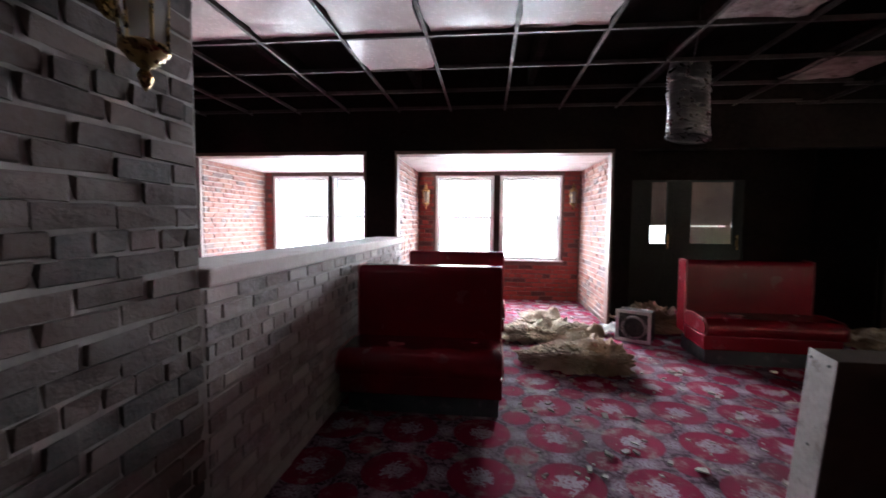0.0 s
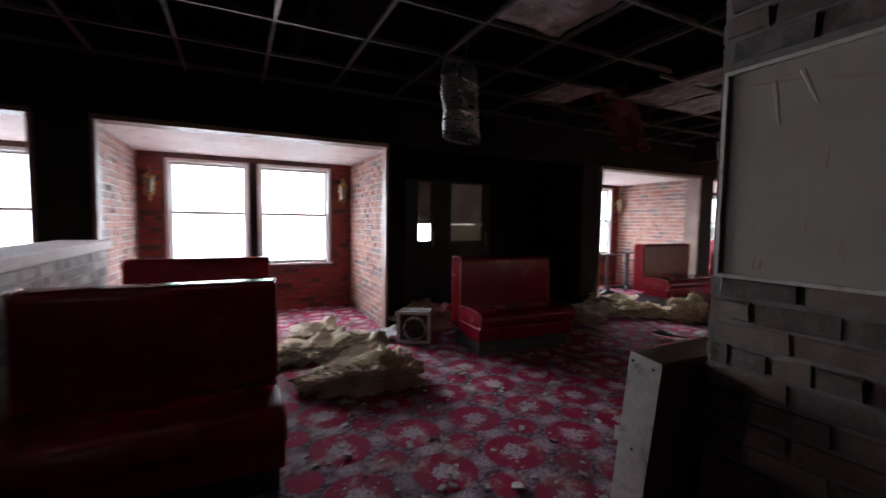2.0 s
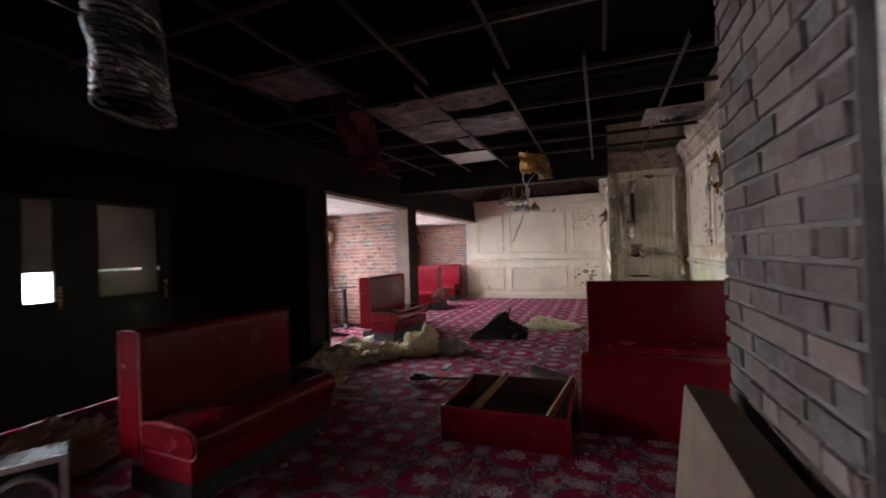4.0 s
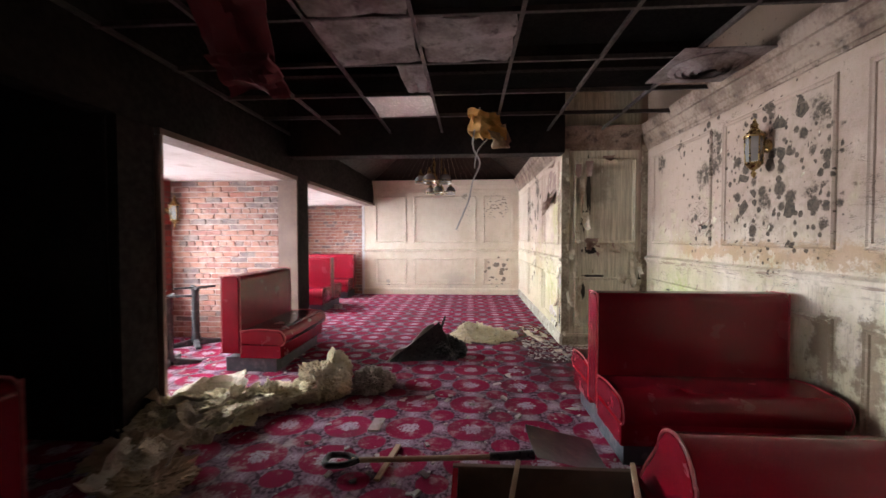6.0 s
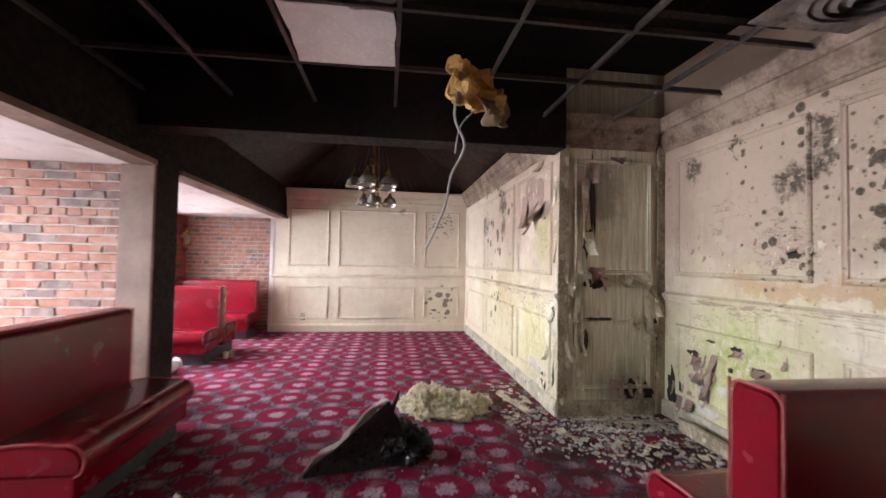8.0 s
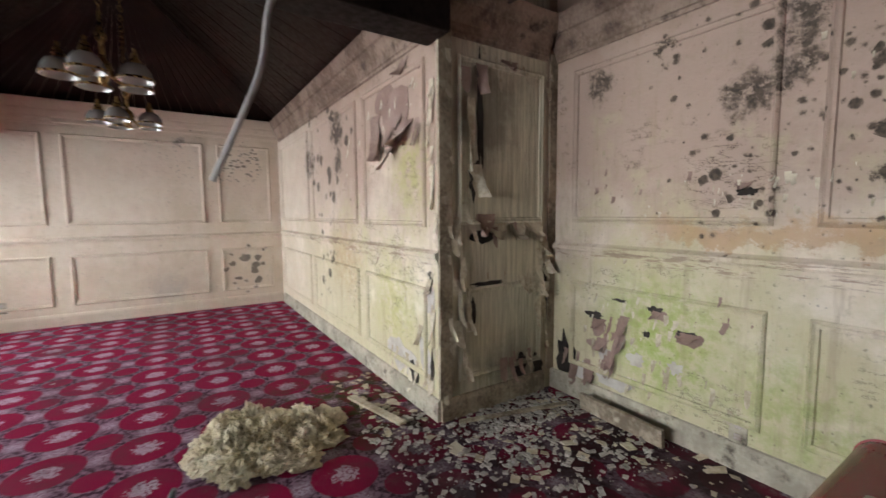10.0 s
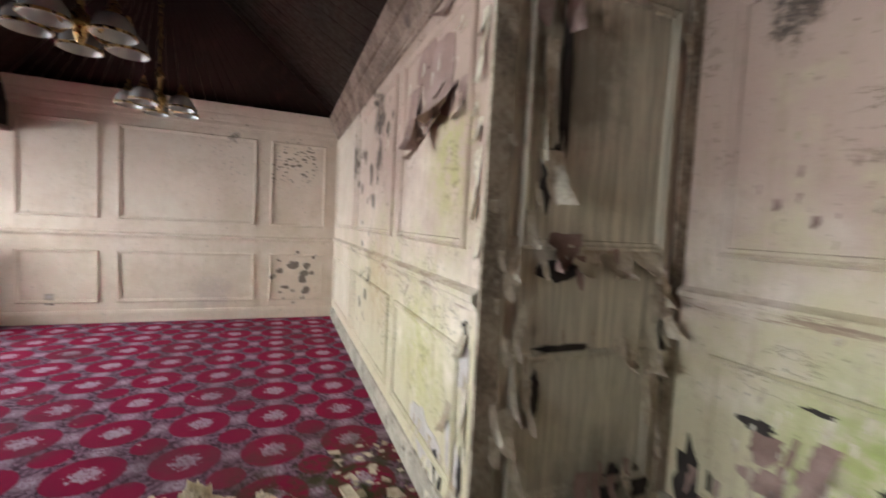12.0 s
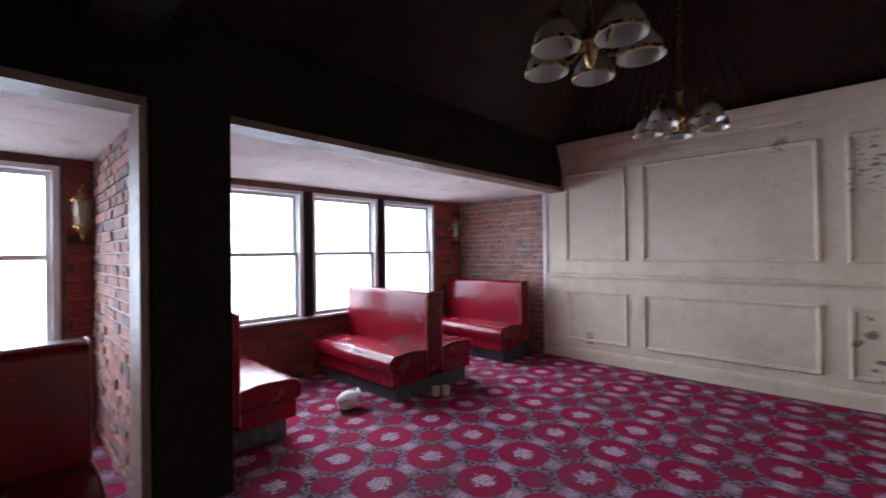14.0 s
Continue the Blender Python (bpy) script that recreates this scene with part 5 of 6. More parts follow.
# ---------------------------------------------------------------- board on the pier
t = thing("white_board", pose(PIER_B[0] - 0.03, 3.05, 1.19), "white board with faded pink scrawl on the brick pier", "board")
part("panel", block(0, -1.25, 0, 0.018, 0, 0.66, bevel=0.003), BOARD, t)
bm = bmesh.new()
for a in ((-0.012, -1.25, -0.012, 0.02, 0.012, 0.0), (-0.012, -1.25, 0.66, 0.02, 0.012, 0.672)):
    box(bm, *a)
box(bm, -0.012, 0.0005, 0.0005, 0.02, 0.012, 0.6595)
part("edging", bm, PAINT_PLANK, t, "thin pale edging")
for a, b in (((-0.07, 0.615), (-0.2, 0.6)), ((-0.13, 0.61), (-0.15, 0.47)), ((-0.2, 0.62), (-0.24, 0.52)), ((-0.27, 0.58), (-0.4, 0.55))):
    part("scrawl", rod(bmesh.new(), (0.0, *a), (0.0, *b), 0.008, 0.004, 6), PINK_PAINT, t, "faded pink spray mark").scale = (0.2, 1, 1)
for y, z, h in ((-0.1, 0.02, 0.05), (-0.12, 0.025, 0.035), (-0.27, 0.33, 0.06), (-0.23, 0.15, 0.03)):
    part("rust_run", rod(bmesh.new(), (0.0, y, z), (0.0, y - 0.004, z + h), 0.004, 0.002, 6), RUST_STAIN, t, "brown rust run").scale = (0.2, 1, 1)


# ---------------------------------------------------------------- peeling paint
def curl(bm, o, u, n, w, h, bend, seed):
    """A torn flake: hangs from o down its height h, curling away from the wall along n."""
    o, u, n = Vector(o), Vector(u), Vector(n)
    rows = []
    for i in range(6):
        s = i / 5
        out = bend * s * s
        wid = w * (1 - 0.55 * s * abs(noise.noise(Vector((seed, s, 1.3)))) * 2) * (1.0 if i < 5 else 0.35)
        sway = 0.3 * w * noise.noise(Vector((seed, s * 2, 7)))
        c = o + n * (0.003 + out) + Vector((0, 0, -h * (s - 0.35 * s * s * min(bend / h, 1)))) + u * sway
        rows.append([c - u * wid / 2 + n * 0.25 * out, c, c + u * wid / 2])
    a = [[bm.verts.new(q) for q in r] for r in rows]
    b = [[bm.verts.new(q - n * 0.0025) for q in r] for r in rows]
    for g in (a, b):
        for i in range(5):
            for j in range(2):
                bm.faces.new((g[i][j], g[i + 1][j], g[i + 1][j + 1], g[i][j + 1]))


def flakes(name, wall, axis, at, sign, spots, seed, mt, count):
    rg = random.Random(seed)
    bm = bmesh.new()
    u = (1, 0, 0) if axis == "y" else (0, 1, 0)
    n = (0, sign, 0) if axis == "y" else (sign, 0, 0)
    for _ in range(count):
        u0, u1, z0, z1, size = rg.choice(spots)
        a, z = rg.uniform(u0, u1), rg.uniform(z0, z1)
        h = size * rg.uniform(0.25, 1.4)
        o = (a, at, z) if axis == "y" else (at, a, z)
        curl(bm, o, u, n, h * rg.uniform(0.16, 0.5), h, h * rg.uniform(0.05, 0.38), rg.uniform(0, 99))
    tagged(part(name, bm, mt, wall), kind="stuff")


ws, wse, wp = (bpy.data.objects[k] for k in ("wall_south", "wall_southeast", "wall_pier"))
flakes("paint_flake", wp, "x", PIER_X - 0.022, -1, ((2.4, 3.3, 0.98, 1.02, 0.1), (2.4, 3.3, 1.3, 1.36, 0.11), (2.4, 2.5, 0.5, 1.3, 0.14), (3.15, 3.32, 0.4, 2.4, 0.14), (2.4, 3.3, 2.35, 2.6, 0.09), (3.3, 3.38, 0.2, 2.6, 0.1), (2.36, 2.44, 0.2, 2.5, 0.1)), 5, FLAKE, 70)
flakes("torn_paper", wp, "x", PIER_X - 0.022, -1, ((2.9, 3.25, 1.25, 2.5, 0.22), (2.4, 3.3, 1.32, 1.4, 0.12), (2.4, 2.9, 0.3, 0.4, 0.14)), 6, BROWN_FLAKE, 12)
flakes("paint_flake", wse, "y", SOUTH_E + 0.001, 1, ((10.32, 10.45, 0.3, 2.6, 0.1), (10.5, 12.0, 1.95, 2.4, 0.07), (10.4, 12.5, 1.1, 1.15, 0.06), (10.4, 11.2, 0.2, 0.4, 0.13), (10.4, 13.5, 0.3, 2.5, 0.045)), 7, FLAKE, 80)
flakes("torn_paper", wse, "y", SOUTH_E + 0.001, 1, ((10.75, 11.0, 2.05, 2.25, 0.3), (10.5, 10.65, 2.05, 2.1, 0.2), (10.35, 11.4, 2.3, 2.6, 0.08), (10.4, 12.4, 1.05, 1.12, 0.07)), 8, BROWN_FLAKE, 26)
flakes("paint_flake", ws, "y", SOUTH + 0.001, 1, ((8.4, 9.6, 1.4, 1.65, 0.05), (9.3, 10.0, 0.4, 0.9, 0.08), (8.9, 10.2, 0.15, 0.5, 0.09), (7.4, 10.2, 1.08, 1.2, 0.05), (7.6, 10.2, 0.3, 2.6, 0.035)), 9, FLAKE, 130)
flakes("torn_paper", ws, "y", SOUTH + 0.001, 1, ((9.65, 9.85, 0.35, 0.75, 0.13), (8.9, 9.3, 0.7, 0.95, 0.06), (9.1, 10.1, 1.5, 1.75, 0.05), (9.9, 10.2, 0.2, 0.42, 0.16)), 10, BROWN_FLAKE, 40)


def patch(bm, axis, at, sign, u, z, ru, rz, seed, thick=0.003):
    """A ragged scab of bare backing or painted hole darkness, a few millimetres proud."""
    rg = random.Random(seed)
    loop = []
    k = 18
    for i in range(k):
        a = 2 * math.pi * i / k
        q = 1 + rg.uniform(-0.42, 0.3)
        loop.append((u + ru * q * math.cos(a), max(z + rz * q * math.sin(a), 0.16)))
    for h in (0.0005, thick):
        f = [bm.verts.new((b, at + sign * h, c) if axis == "y" else (at + sign * h, b, c)) for b, c in loop]
        bm.faces.new(f)
        if h > 0.001:
            for i in range(k):
                bm.faces.new((low[i], low[(i + 1) % k], f[(i + 1) % k], f[i]))
        low = f


def flap(bm, axis, at, sign, u, z, w, h, reach, side, seed, taper=0.6):
    """A large torn tongue of lining that hangs from (u, z) and rolls out from the wall; side leans it along the wall."""
    a = []
    for i in range(11):
        s = i / 10
        row = []
        for j in range(6):
            t = j / 5 - 0.5
            wide = w * (1 - taper * s) * (1 + 0.35 * noise.noise(Vector((seed, s * 5, 0.5 * j))))
            out = 0.004 + 0.6 * reach * (s ** 1.6) * (1 + 0.7 * math.cos(3.0 * t + seed)) + 0.35 * w * abs(t) * s * (1 if j % 5 else 1.6)
            drop = z - h * (s - 0.25 * s * s) + 0.05 * h * noise.noise(Vector((seed + 4, j * 0.9, s * 3)))
            b = u + t * wide + side * s + 0.12 * w * noise.noise(Vector((seed, s * 4, 9)))
            row.append((b, at + sign * out, drop) if axis == "y" else (at + sign * out, b, drop))
        a.append(row)
    n = Vector((0, sign, 0)) if axis == "y" else Vector((sign, 0, 0))
    top = [[bm.verts.new(q) for q in r] for r in a]
    low = [[bm.verts.new(Vector(q) - n * 0.003) for q in r] for r in a]
    for g in (top, low):
        for i in range(10):
            for j in range(5):
                bm.faces.new((g[i][j], g[i + 1][j], g[i + 1][j + 1], g[i][j + 1]))
    for i in range(10):
        for j in (0, 5):
            bm.faces.new((top[i][j], top[i + 1][j], low[i + 1][j], low[i][j]))
    for j in range(5):
        bm.faces.new((top[10][j], top[10][j + 1], low[10][j + 1], low[10][j]))


def tears(wall, axis, at, sign, name, mt, items, build, label):
    for k, it in enumerate(items):
        bm = bmesh.new()
        build(bm, axis, at, sign, *it, 3.7 * k + at)
        bmesh.ops.recalc_face_normals(bm, faces=bm.faces)
        part(name, bm, mt, wall, label)


tears(wse, "y", SOUTH_E, 1, "bare_patch", BROWN_FLAKE, ((10.98, 2.26, 0.26, 0.2), (10.8, 2.07, 0.13, 0.12)), patch, "bare pinkish backing")
tears(wse, "y", SOUTH_E, 1, "bare_patch", PALE_PLASTER, ((10.86, 0.3, 0.22, 0.14), (10.5, 0.4, 0.08, 0.2), (10.42, 0.85, 0.05, 0.16)), patch, "bare grey plaster")
# the rot holes are flat patches with their darkness painted on
tears(wse, "y", SOUTH_E, 1, "rot_hole", CAVITY_SHADE, ((10.66, 0.24, 0.06, 0.09), (10.42, 0.98, 0.03, 0.05), (10.4, 0.35, 0.02, 0.12), (11.0, 1.1, 0.3, 0.012)), lambda bm, *q: patch(bm, *q, thick=0.006), "near-black patch painted as the dark inside a rotted gap")
tears(wse, "y", SOUTH_E, 1, "torn_lining", BROWN_FLAKE, ((11.28, 2.24, 0.2, 0.52, 0.09, -0.12), (10.78, 2.1, 0.3, 0.24, 0.1, 0.04), (10.75, 2.55, 0.12, 0.16, 0.07, 0.02)), flap, "torn brown wall lining")
tears(wse, "y", SOUTH_E, 1, "torn_lining", FLAKE, ((10.4, 1.02, 0.07, 0.2, 0.05, 0.02), (10.38, 0.75, 0.06, 0.3, 0.04, 0.0), (10.55, 0.62, 0.06, 0.2, 0.03, 0.03), (10.37, 1.75, 0.05, 0.4, 0.02, 0.0), (10.37, 2.3, 0.06, 0.4, 0.03, 0.0)), flap, "curled cream paint")
PX = PIER_X
tears(wp, "x", PX, -1, "rot_hole", CAVITY_SHADE, ((3.05, 2.1, 0.03, 0.36), (3.1, 1.66, 0.05, 0.14), (2.65, 0.23, 0.07, 0.1), (2.47, 0.22, 0.05, 0.1), (3.02, 1.27, 0.1, 0.06), (3.12, 0.72, 0.04, 0.1), (2.98, 0.92, 0.14, 0.02), (2.38, 1.0, 0.03, 0.25)), lambda bm, *q: patch(bm, *q, thick=0.006), "near-black patch painted as the dark inside a rotted gap")
tears(wp, "x", PX - 0.007, -1, "torn_lining", FLAKE, ((3.13, 2.2, 0.07, 0.65, 0.05, 0.02), (3.1, 1.76, 0.12, 0.3, 0.1, -0.02), (2.9, 1.36, 0.2, 0.16, 0.07, 0.03), (2.72, 1.36, 0.18, 0.17, 0.05, 0.0), (2.55, 1.36, 0.2, 0.15, 0.05, -0.02), (2.44, 1.25, 0.1, 0.2, 0.1, -0.03), (2.4, 1.12, 0.08, 0.22, 0.1, 0.0), (2.62, 0.95, 0.16, 0.17, 0.07, 0.02), (2.5, 0.94, 0.13, 0.2, 0.08, 0.0),
                                                          (2.44, 0.78, 0.06, 0.3, 0.04, 0.0), (3.16, 0.8, 0.06, 0.25, 0.05, 0.02), (3.2, 0.5, 0.05, 0.2, 0.03, 0.0), (2.57, 0.34, 0.07, 0.18, 0.03, 0.0), (3.26, 1.4, 0.07, 0.24, 0.03, 0.0)), flap, "curled cream paint")
tears(wp, "x", PX - 0.007, -1, "torn_lining", BROWN_FLAKE, ((3.0, 1.42, 0.18, 0.2, 0.12, 0.08), (3.04, 2.45, 0.1, 0.3, 0.06, 0.02), (2.8, 2.5, 0.16, 0.1, 0.05, 0.0)), flap, "torn brown wall lining")
tears(ws, "y", SOUTH, 1, "rot_hole", CAVITY_SHADE, ((10.16, 0.3, 0.1, 0.17), (9.9, 0.68, 0.07, 0.03), (9.44, 0.8, 0.05, 0.025), (9.24, 0.68, 0.06, 0.03), (9.5, 0.63, 0.025, 0.02), (8.97, 1.53, 0.06, 0.02), (9.7, 0.82, 0.05, 0.01)), lambda bm, *q: patch(bm, *q, thick=0.005), "near-black patch painted as the dark inside a rotted gap")
tears(ws, "y", SOUTH, 1, "bare_patch", BROWN_FLAKE, ((9.86, 0.6, 0.06, 0.07), (9.87, 0.46, 0.08, 0.05), (9.78, 0.32, 0.06, 0.08), (9.22, 0.66, 0.09, 0.04), (9.42, 0.77, 0.05, 0.03)), patch, "bare brown backing")
tears(ws, "y", SOUTH, 1, "bare_patch", PALE_PLASTER, ((9.8, 0.42, 0.06, 0.05), (9.57, 0.44, 0.06, 0.05), (9.3, 0.46, 0.045, 0.04), (9.7, 0.24, 0.16, 0.06), (10.02, 0.22, 0.08, 0.09)), patch, "bare grey plaster")
tears(ws, "y", SOUTH, 1, "torn_lining", BROWN_FLAKE, ((9.85, 0.66, 0.1, 0.1, 0.05, 0.03), (9.82, 0.52, 0.1, 0.1, 0.06, 0.02), (9.76, 0.4, 0.08, 0.12, 0.05, 0.0), (9.22, 0.7, 0.13, 0.07, 0.05, 0.03), (9.42, 0.8, 0.07, 0.07, 0.05, 0.02), (8.99, 1.58, 0.08, 0.05, 0.05, 0.0), (9.93, 0.3, 0.1, 0.16, 0.08, -0.03)), flap, "torn brown wall lining")


# ---------------------------------------------------------------- litter
def chips(name, areas, count, smin, smax, mt, label, seed, flat=0.25):
    rg = random.Random(seed)
    verts, faces = [], []
    for _ in range(count):
        x0, x1, y0, y1 = rg.choice(areas)
        x, y = rg.uniform(x0, x1), rg.uniform(y0, y1)
        s = smin + (smax - smin) * rg.random() ** 2.5
        a, h, tilt = rg.uniform(0, 6.3), s * flat * rg.uniform(0.4, 1.4), rg.uniform(-0.5, 0.5) * s
        ca, sa = math.cos(a), math.sin(a)
        quad = [(rg.uniform(0.6, 1) * s * i, rg.uniform(0.3, 0.8) * s * j) for i, j in ((-1, -1), (1, -1), (1, 1), (-1, 1))]
        b = len(verts)
        for z in (0.001, h):
            for k, (p, q) in enumerate(quad):
                verts.append((x + p * ca - q * sa, y + p * sa + q * ca, z + max(0, tilt * (1 if k in (1, 2) else -1))))
        faces += [(b, b + 3, b + 2, b + 1), (b + 4, b + 5, b + 6, b + 7)] + [(b + k, b + (k + 1) % 4, b + 4 + (k + 1) % 4, b + 4 + k) for k in range(4)]
    me = bpy.data.meshes.new(name)
    me.from_pydata(verts, [], faces)
    me.materials.append(mt)
    tagged(new(name, me), label, "debris", "", "stuff")


chips("plaster_crumbs", ((2.9, 4.6, 2.6, 6.8), (2.9, 7.0, 3.4, 6.0), (2.9, 4.2, 5.8, 8.6)), 900, 0.004, 0.03, GREY_RUBBLE, "pale plaster crumbs scattered over the carpet", 11, 0.5)
chips("plaster_crumbs", ((6.6, 9.6, 2.6, 6.6), (7.9, 9.8, 6.5, 8.7)), 700, 0.004, 0.03, GREY_RUBBLE, "pale crumbs and splinters scattered over the carpet", 12, 0.5)
chips("plaster_rubble", ((9.2, 10.25, 2.36, 3.4), (9.6, 10.5, 2.9, 3.9), (9.9, 10.28, 2.36, 3.2)), 2000, 0.003, 0.027, GREY_RUBBLE, "broken grey plaster and paint rubble below the pier", 13, 0.5)
chips("paint_scraps", ((8.2, 10.25, 2.36, 2.75), (9.4, 10.3, 2.4, 3.6), (10.3, 11.4, 3.42, 3.8)), 300, 0.008, 0.05, FLAKE, "curled cream paint scraps along the wall foot", 14, 0.12)
chips("paper_scraps", ((3.2, 5.0, 3.4, 5.4), (6.8, 9.2, 3.5, 5.6)), 26, 0.03, 0.075, PAINT_PLANK, "torn pale paper scraps on the carpet", 15, 0.15)
chips("carpet_fluff", ((10.9, 14.5, 3.9, 7.2),), 60, 0.003, 0.012, GREY_RUBBLE, "tiny pale crumbs on the clean carpet", 16, 0.5)


def loose_board(m, size, mt, label):
    x, y, z = size
    bm = block(0, -y / 2, 0, x, y / 2, z, bevel=0.003)
    ob = part("loose_board", bm, mt)
    ob.matrix_basis = m
    return tagged(ob, label, "board", "boards fallen from the wall")


loose_board(pose(10.98, 3.78, 0.012, 0, -1, 193), (0.62, 0.06, 0.018), FLAKE, "fallen cream painted batten by the pier")
loose_board(pose(10.2, 3.3, 0.01, 0, -3, 250), (0.8, 0.04, 0.015), BARE_WOOD, "rotten strip of trim lying in the rubble")
loose_board(pose(9.9, 2.42, 0.0, 8, 0, 178), (0.62, 0.03, 0.12), BARE_WOOD, "loose length of baseboard leaning off the wall")
loose_board(pose(7.5, 5.1, 0.004, 0, 0, 172), (0.42, 0.035, 0.015), RAW_WOOD, "splintered pine stick on the carpet")
loose_board(pose(6.55, 5.7, 0.004, 0, 0, 100), (0.4, 0.05, 0.015), RAW_WOOD, "splintered pine stick on the carpet")


# ---------------------------------------------------------------- bricks
def brick_mesh(seed, rough):
    rg = random.Random(seed)
    bm = bmesh.new()
    box(bm, -0.5, 0.0, -0.5, 0.5, 1.0, 0.5)
    for v in bm.verts:
        v.co.x += rg.uniform(-0.03, 0.03) * rough
        v.co.z += rg.uniform(-0.09, 0.09) * rough
        if v.co.y > 0.5:
            v.co.y += rg.uniform(-0.35, 0.35) * rough
            v.co.x *= 0.985
            v.co.z *= 0.93
    me = bpy.data.meshes.new("brick")
    bm.to_mesh(me)
    bm.free()
    return me


COURSE, PITCH, JOINT = 0.0785, 0.238, 0.015


def lay(wall, axis, at, sign, u0, u1, z0, z1, mt, relief, rough, limit=300, holes=(), seed=0, focus=None, course_h=COURSE, pitch_u=PITCH):
    """Bricks on a wall face: each a part of its own, those past the limit joined."""
    rg = random.Random(seed)
    kinds = []
    for k in range(5):
        me = brick_mesh(seed * 10 + k, rough)
        me.materials.append(mt)
        kinds.append(me)
    turn = {("y", 1): 0, ("y", -1): 180, ("x", 1): -90, ("x", -1): 90}[(axis, sign)]
    found = []
    rows = round((z1 - z0) / course_h)
    course = (z1 - z0) / rows
    for r in range(rows):
        zc = z0 + (r + 0.5) * course
        heads = r % 6 == 5
        pitch = pitch_u / 2 if heads else pitch_u
        u = u0 - (pitch / 2 if r % 2 else 0.0) - rg.uniform(0, 0.02)
        while u < u1:
            spans = [(max(u, u0), min(u + pitch, u1))]
            for h0, h1, hz0, hz1 in holes:
                if hz0 < zc + course / 2 and hz1 > zc - course / 2:
                    spans = [s for a, b in spans for s in ((a, min(b, h0)), (max(a, h1), b)) if s[1] - s[0] > 0.001]
            found += [(a, b, zc) for a, b in spans if b - a > 0.04]
            u += pitch
    if focus:
        found.sort(key=lambda q: (q[0] - focus[0]) ** 2 + (q[2] - focus[1]) ** 2)
    loose = []
    for i, (a, b, zc) in enumerate(found):
        d = relief * rg.uniform(0.45, 1.3)
        c = ((a + b) / 2, at, zc) if axis == "y" else (at, (a + b) / 2, zc)
        m = pose(*c, 0, rg.uniform(-0.6, 0.6) * rough, turn + rg.uniform(-1, 1) * rough)
        s = (b - a - JOINT, d, course - JOINT)
        if i < limit:
            ob = new("brick", rg.choice(kinds))
            ob.matrix_basis = m
            ob.scale = s
            ob.parent = wall
        else:
            loose.append((m @ Matrix.Diagonal((*s, 1)), rg.choice(kinds)))
    if loose:
        verts, faces = [], []
        for m, me in loose:
            n = len(verts)
            verts += [m @ v.co for v in me.vertices]
            faces += [[n + k for k in p.vertices] for p in me.polygons]
        me = bpy.data.meshes.new("brickwork")
        me.from_pydata([tuple(v) for v in verts], [], faces)
        me.materials.append(island_twin(mt))
        tagged(new("brickwork", me), kind="stuff").parent = wall


TWINS = {}


def island_twin(mt):
    """The same brick material for joined bricks, varied island by island."""
    if mt.name not in TWINS:
        m = mt.copy()
        t = m.node_tree
        geo = t.nodes.new("ShaderNodeNewGeometry")
        for link in list(t.links):
            if link.from_node.bl_idname == "ShaderNodeObjectInfo":
                t.links.new(geo.outputs["Random Per Island"], link.to_socket)
        TWINS[mt.name] = m
    return TWINS[mt.name]


SIDE0, SIDE1 = FRONT + 0.115, GLASS - 0.004
top = SOFFIT - 0.004
lay(dividers["wall_alcove_5"], "x", 10.42, -1, 7.305, SIDE1, 0, top, BRICK_ORANGE, 0.014, 1.0, seed=1)
lay(wall_brick_e, "x", EAST, -1, 7.345, SIDE1, 0, top, BRICK_ORANGE, 0.014, 1.0, seed=2)
lay(dividers["wall_alcove_3"], "x", 4.27, -1, SIDE0, SIDE1, 0, top, BRICK_ORANGE, 0.014, 1.0, seed=3)
lay(dividers["wall_alcove_2"], "x", 1.44, 1, SIDE0, SIDE1, 0, top, BRICK_ORANGE, 0.014, 1.0, 0, seed=4)
lay(dividers["wall_alcove_1"], "x", -1.45, 1, SIDE0, SIDE1, 0, top, BRICK_ORANGE, 0.014, 1.0, 300, seed=5)
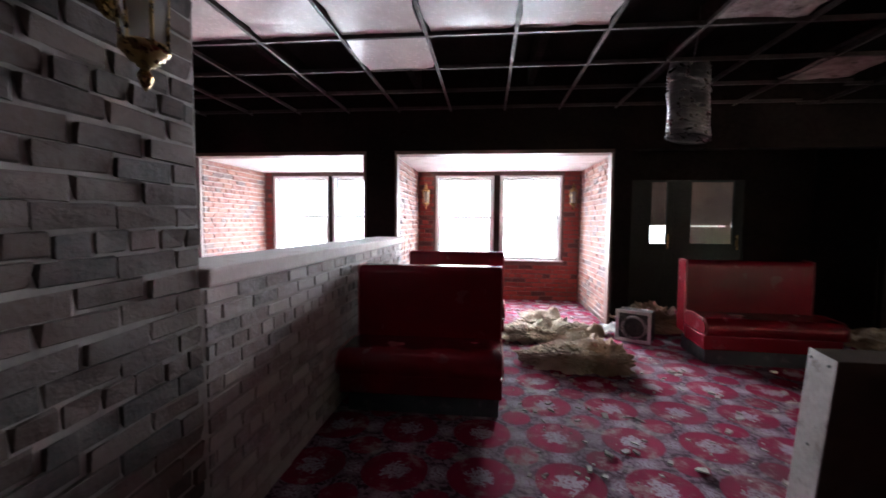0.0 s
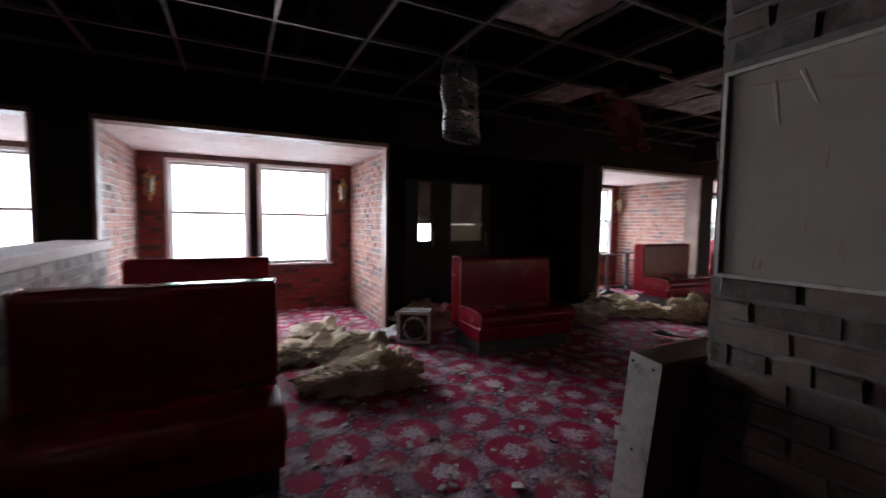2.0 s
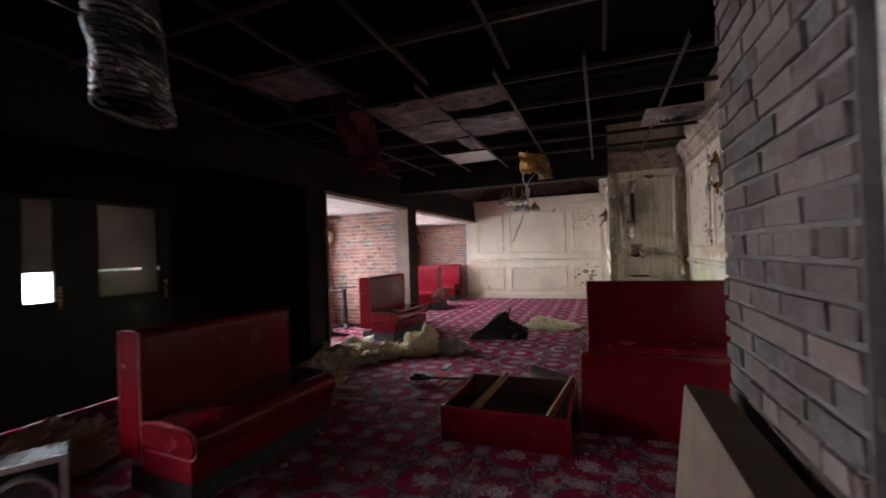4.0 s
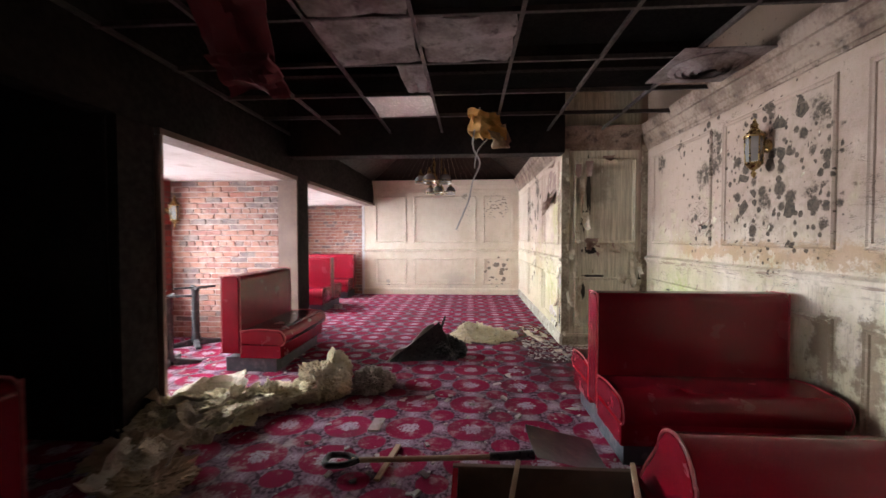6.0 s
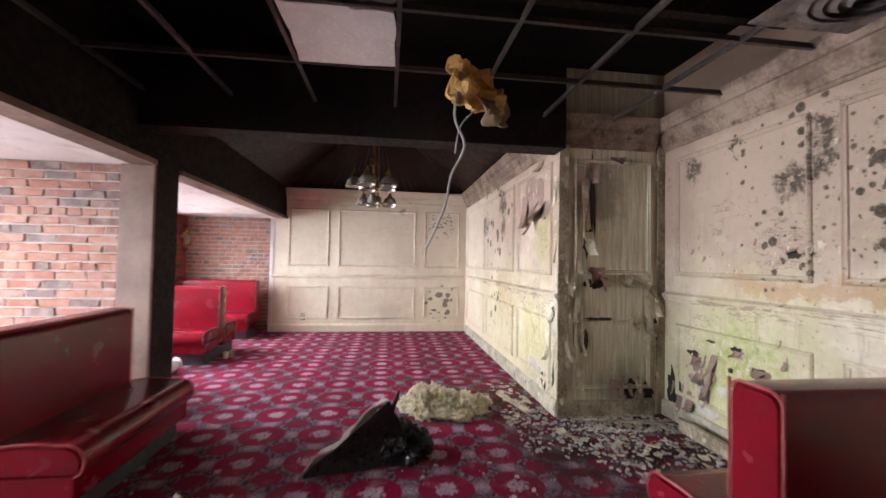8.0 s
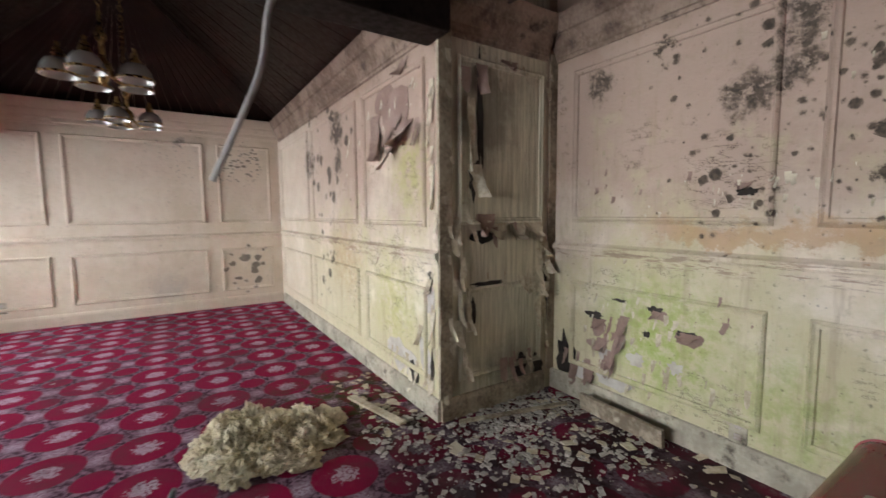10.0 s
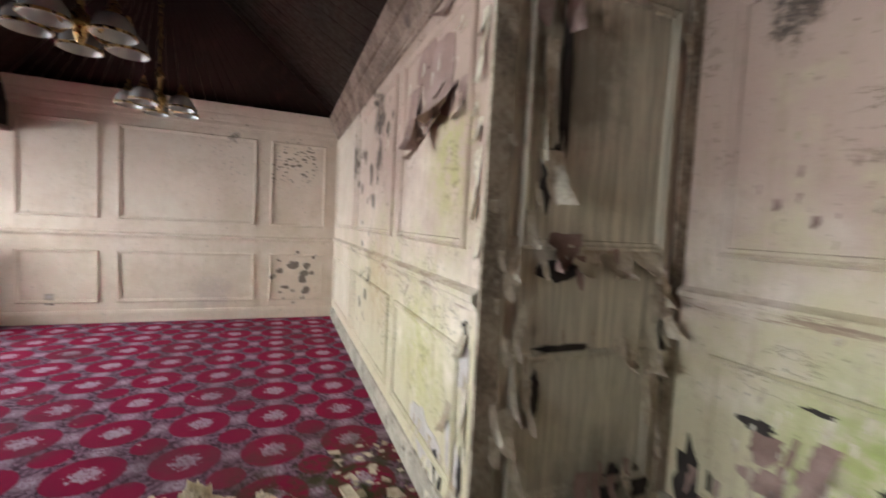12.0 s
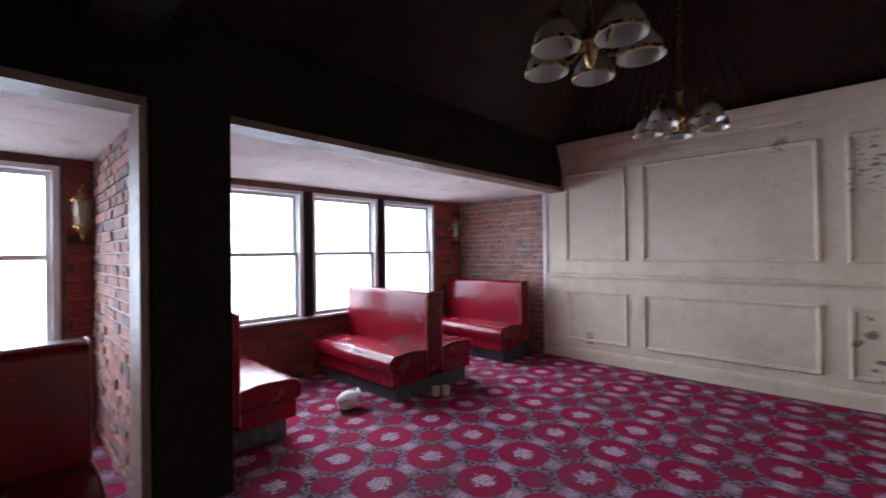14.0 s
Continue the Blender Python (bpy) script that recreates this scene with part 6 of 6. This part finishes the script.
lay(dividers["wall_alcove_4"], "x", 7.83, 1, SIDE0, SIDE1, 0, top, BRICK_ORANGE, 0.014, 1.0, 0, seed=6)
HOLES = [(a - 0.035, b + 0.035, SILL - 0.035, HEAD + 0.01) for a, b in WINDOWS] + [(a - 0.01, b + 0.01, SILL, HEAD) for a, b in ((2.79, 2.89), (-0.21, -0.14), (9.06, 9.16), (12.3, 12.41), (13.39, 13.48))]
lay(wall_north, "y", GLASS, -1, 10.86, EAST - 0.02, 0, top, BRICK_RED, 0.012, 0.9, 160, HOLES, 7, (13.0, 0.5))
lay(wall_north, "y", GLASS, -1, 1.46, 4.25, 0, top, BRICK_RED, 0.012, 0.9, 140, HOLES, 8, (3.6, 0.4))
lay(wall_north, "y", GLASS, -1, 7.85, 10.4, 0, top, BRICK_RED, 0.012, 0.9, 0, HOLES, 9)
lay(wall_north, "y", GLASS, -1, -1.43, 1.03, 0, top, BRICK_RED, 0.012, 0.9, 0, HOLES, 10)
lay(wall_low, "x", WEST, 1, 2.99, 6.59, 0, 1.088, BRICK_GREY, 0.008, 0.6, 300, seed=11, focus=(3.6, 0.8), course_h=0.072, pitch_u=0.225)
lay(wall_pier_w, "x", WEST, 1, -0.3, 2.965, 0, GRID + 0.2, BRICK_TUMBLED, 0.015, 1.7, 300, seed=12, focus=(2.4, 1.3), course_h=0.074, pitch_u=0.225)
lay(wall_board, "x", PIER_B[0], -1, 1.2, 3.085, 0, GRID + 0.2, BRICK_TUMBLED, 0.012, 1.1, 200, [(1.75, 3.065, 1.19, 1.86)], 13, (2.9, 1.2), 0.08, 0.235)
lay(wall_board, "y", PIER_B[3], 1, 4.12, 5.0, 0, GRID + 0.2, BRICK_TUMBLED, 0.012, 0.7, 90, seed=14, focus=(4.3, 1.3))

# ---------------------------------------------------------------- plan units to metres
for me in list(bpy.data.meshes):
    me.transform(Matrix.Scale(K, 4))
for ob in scene.objects:
    if ob.type in {"MESH", "EMPTY", "LIGHT"}:
        ob.location *= K
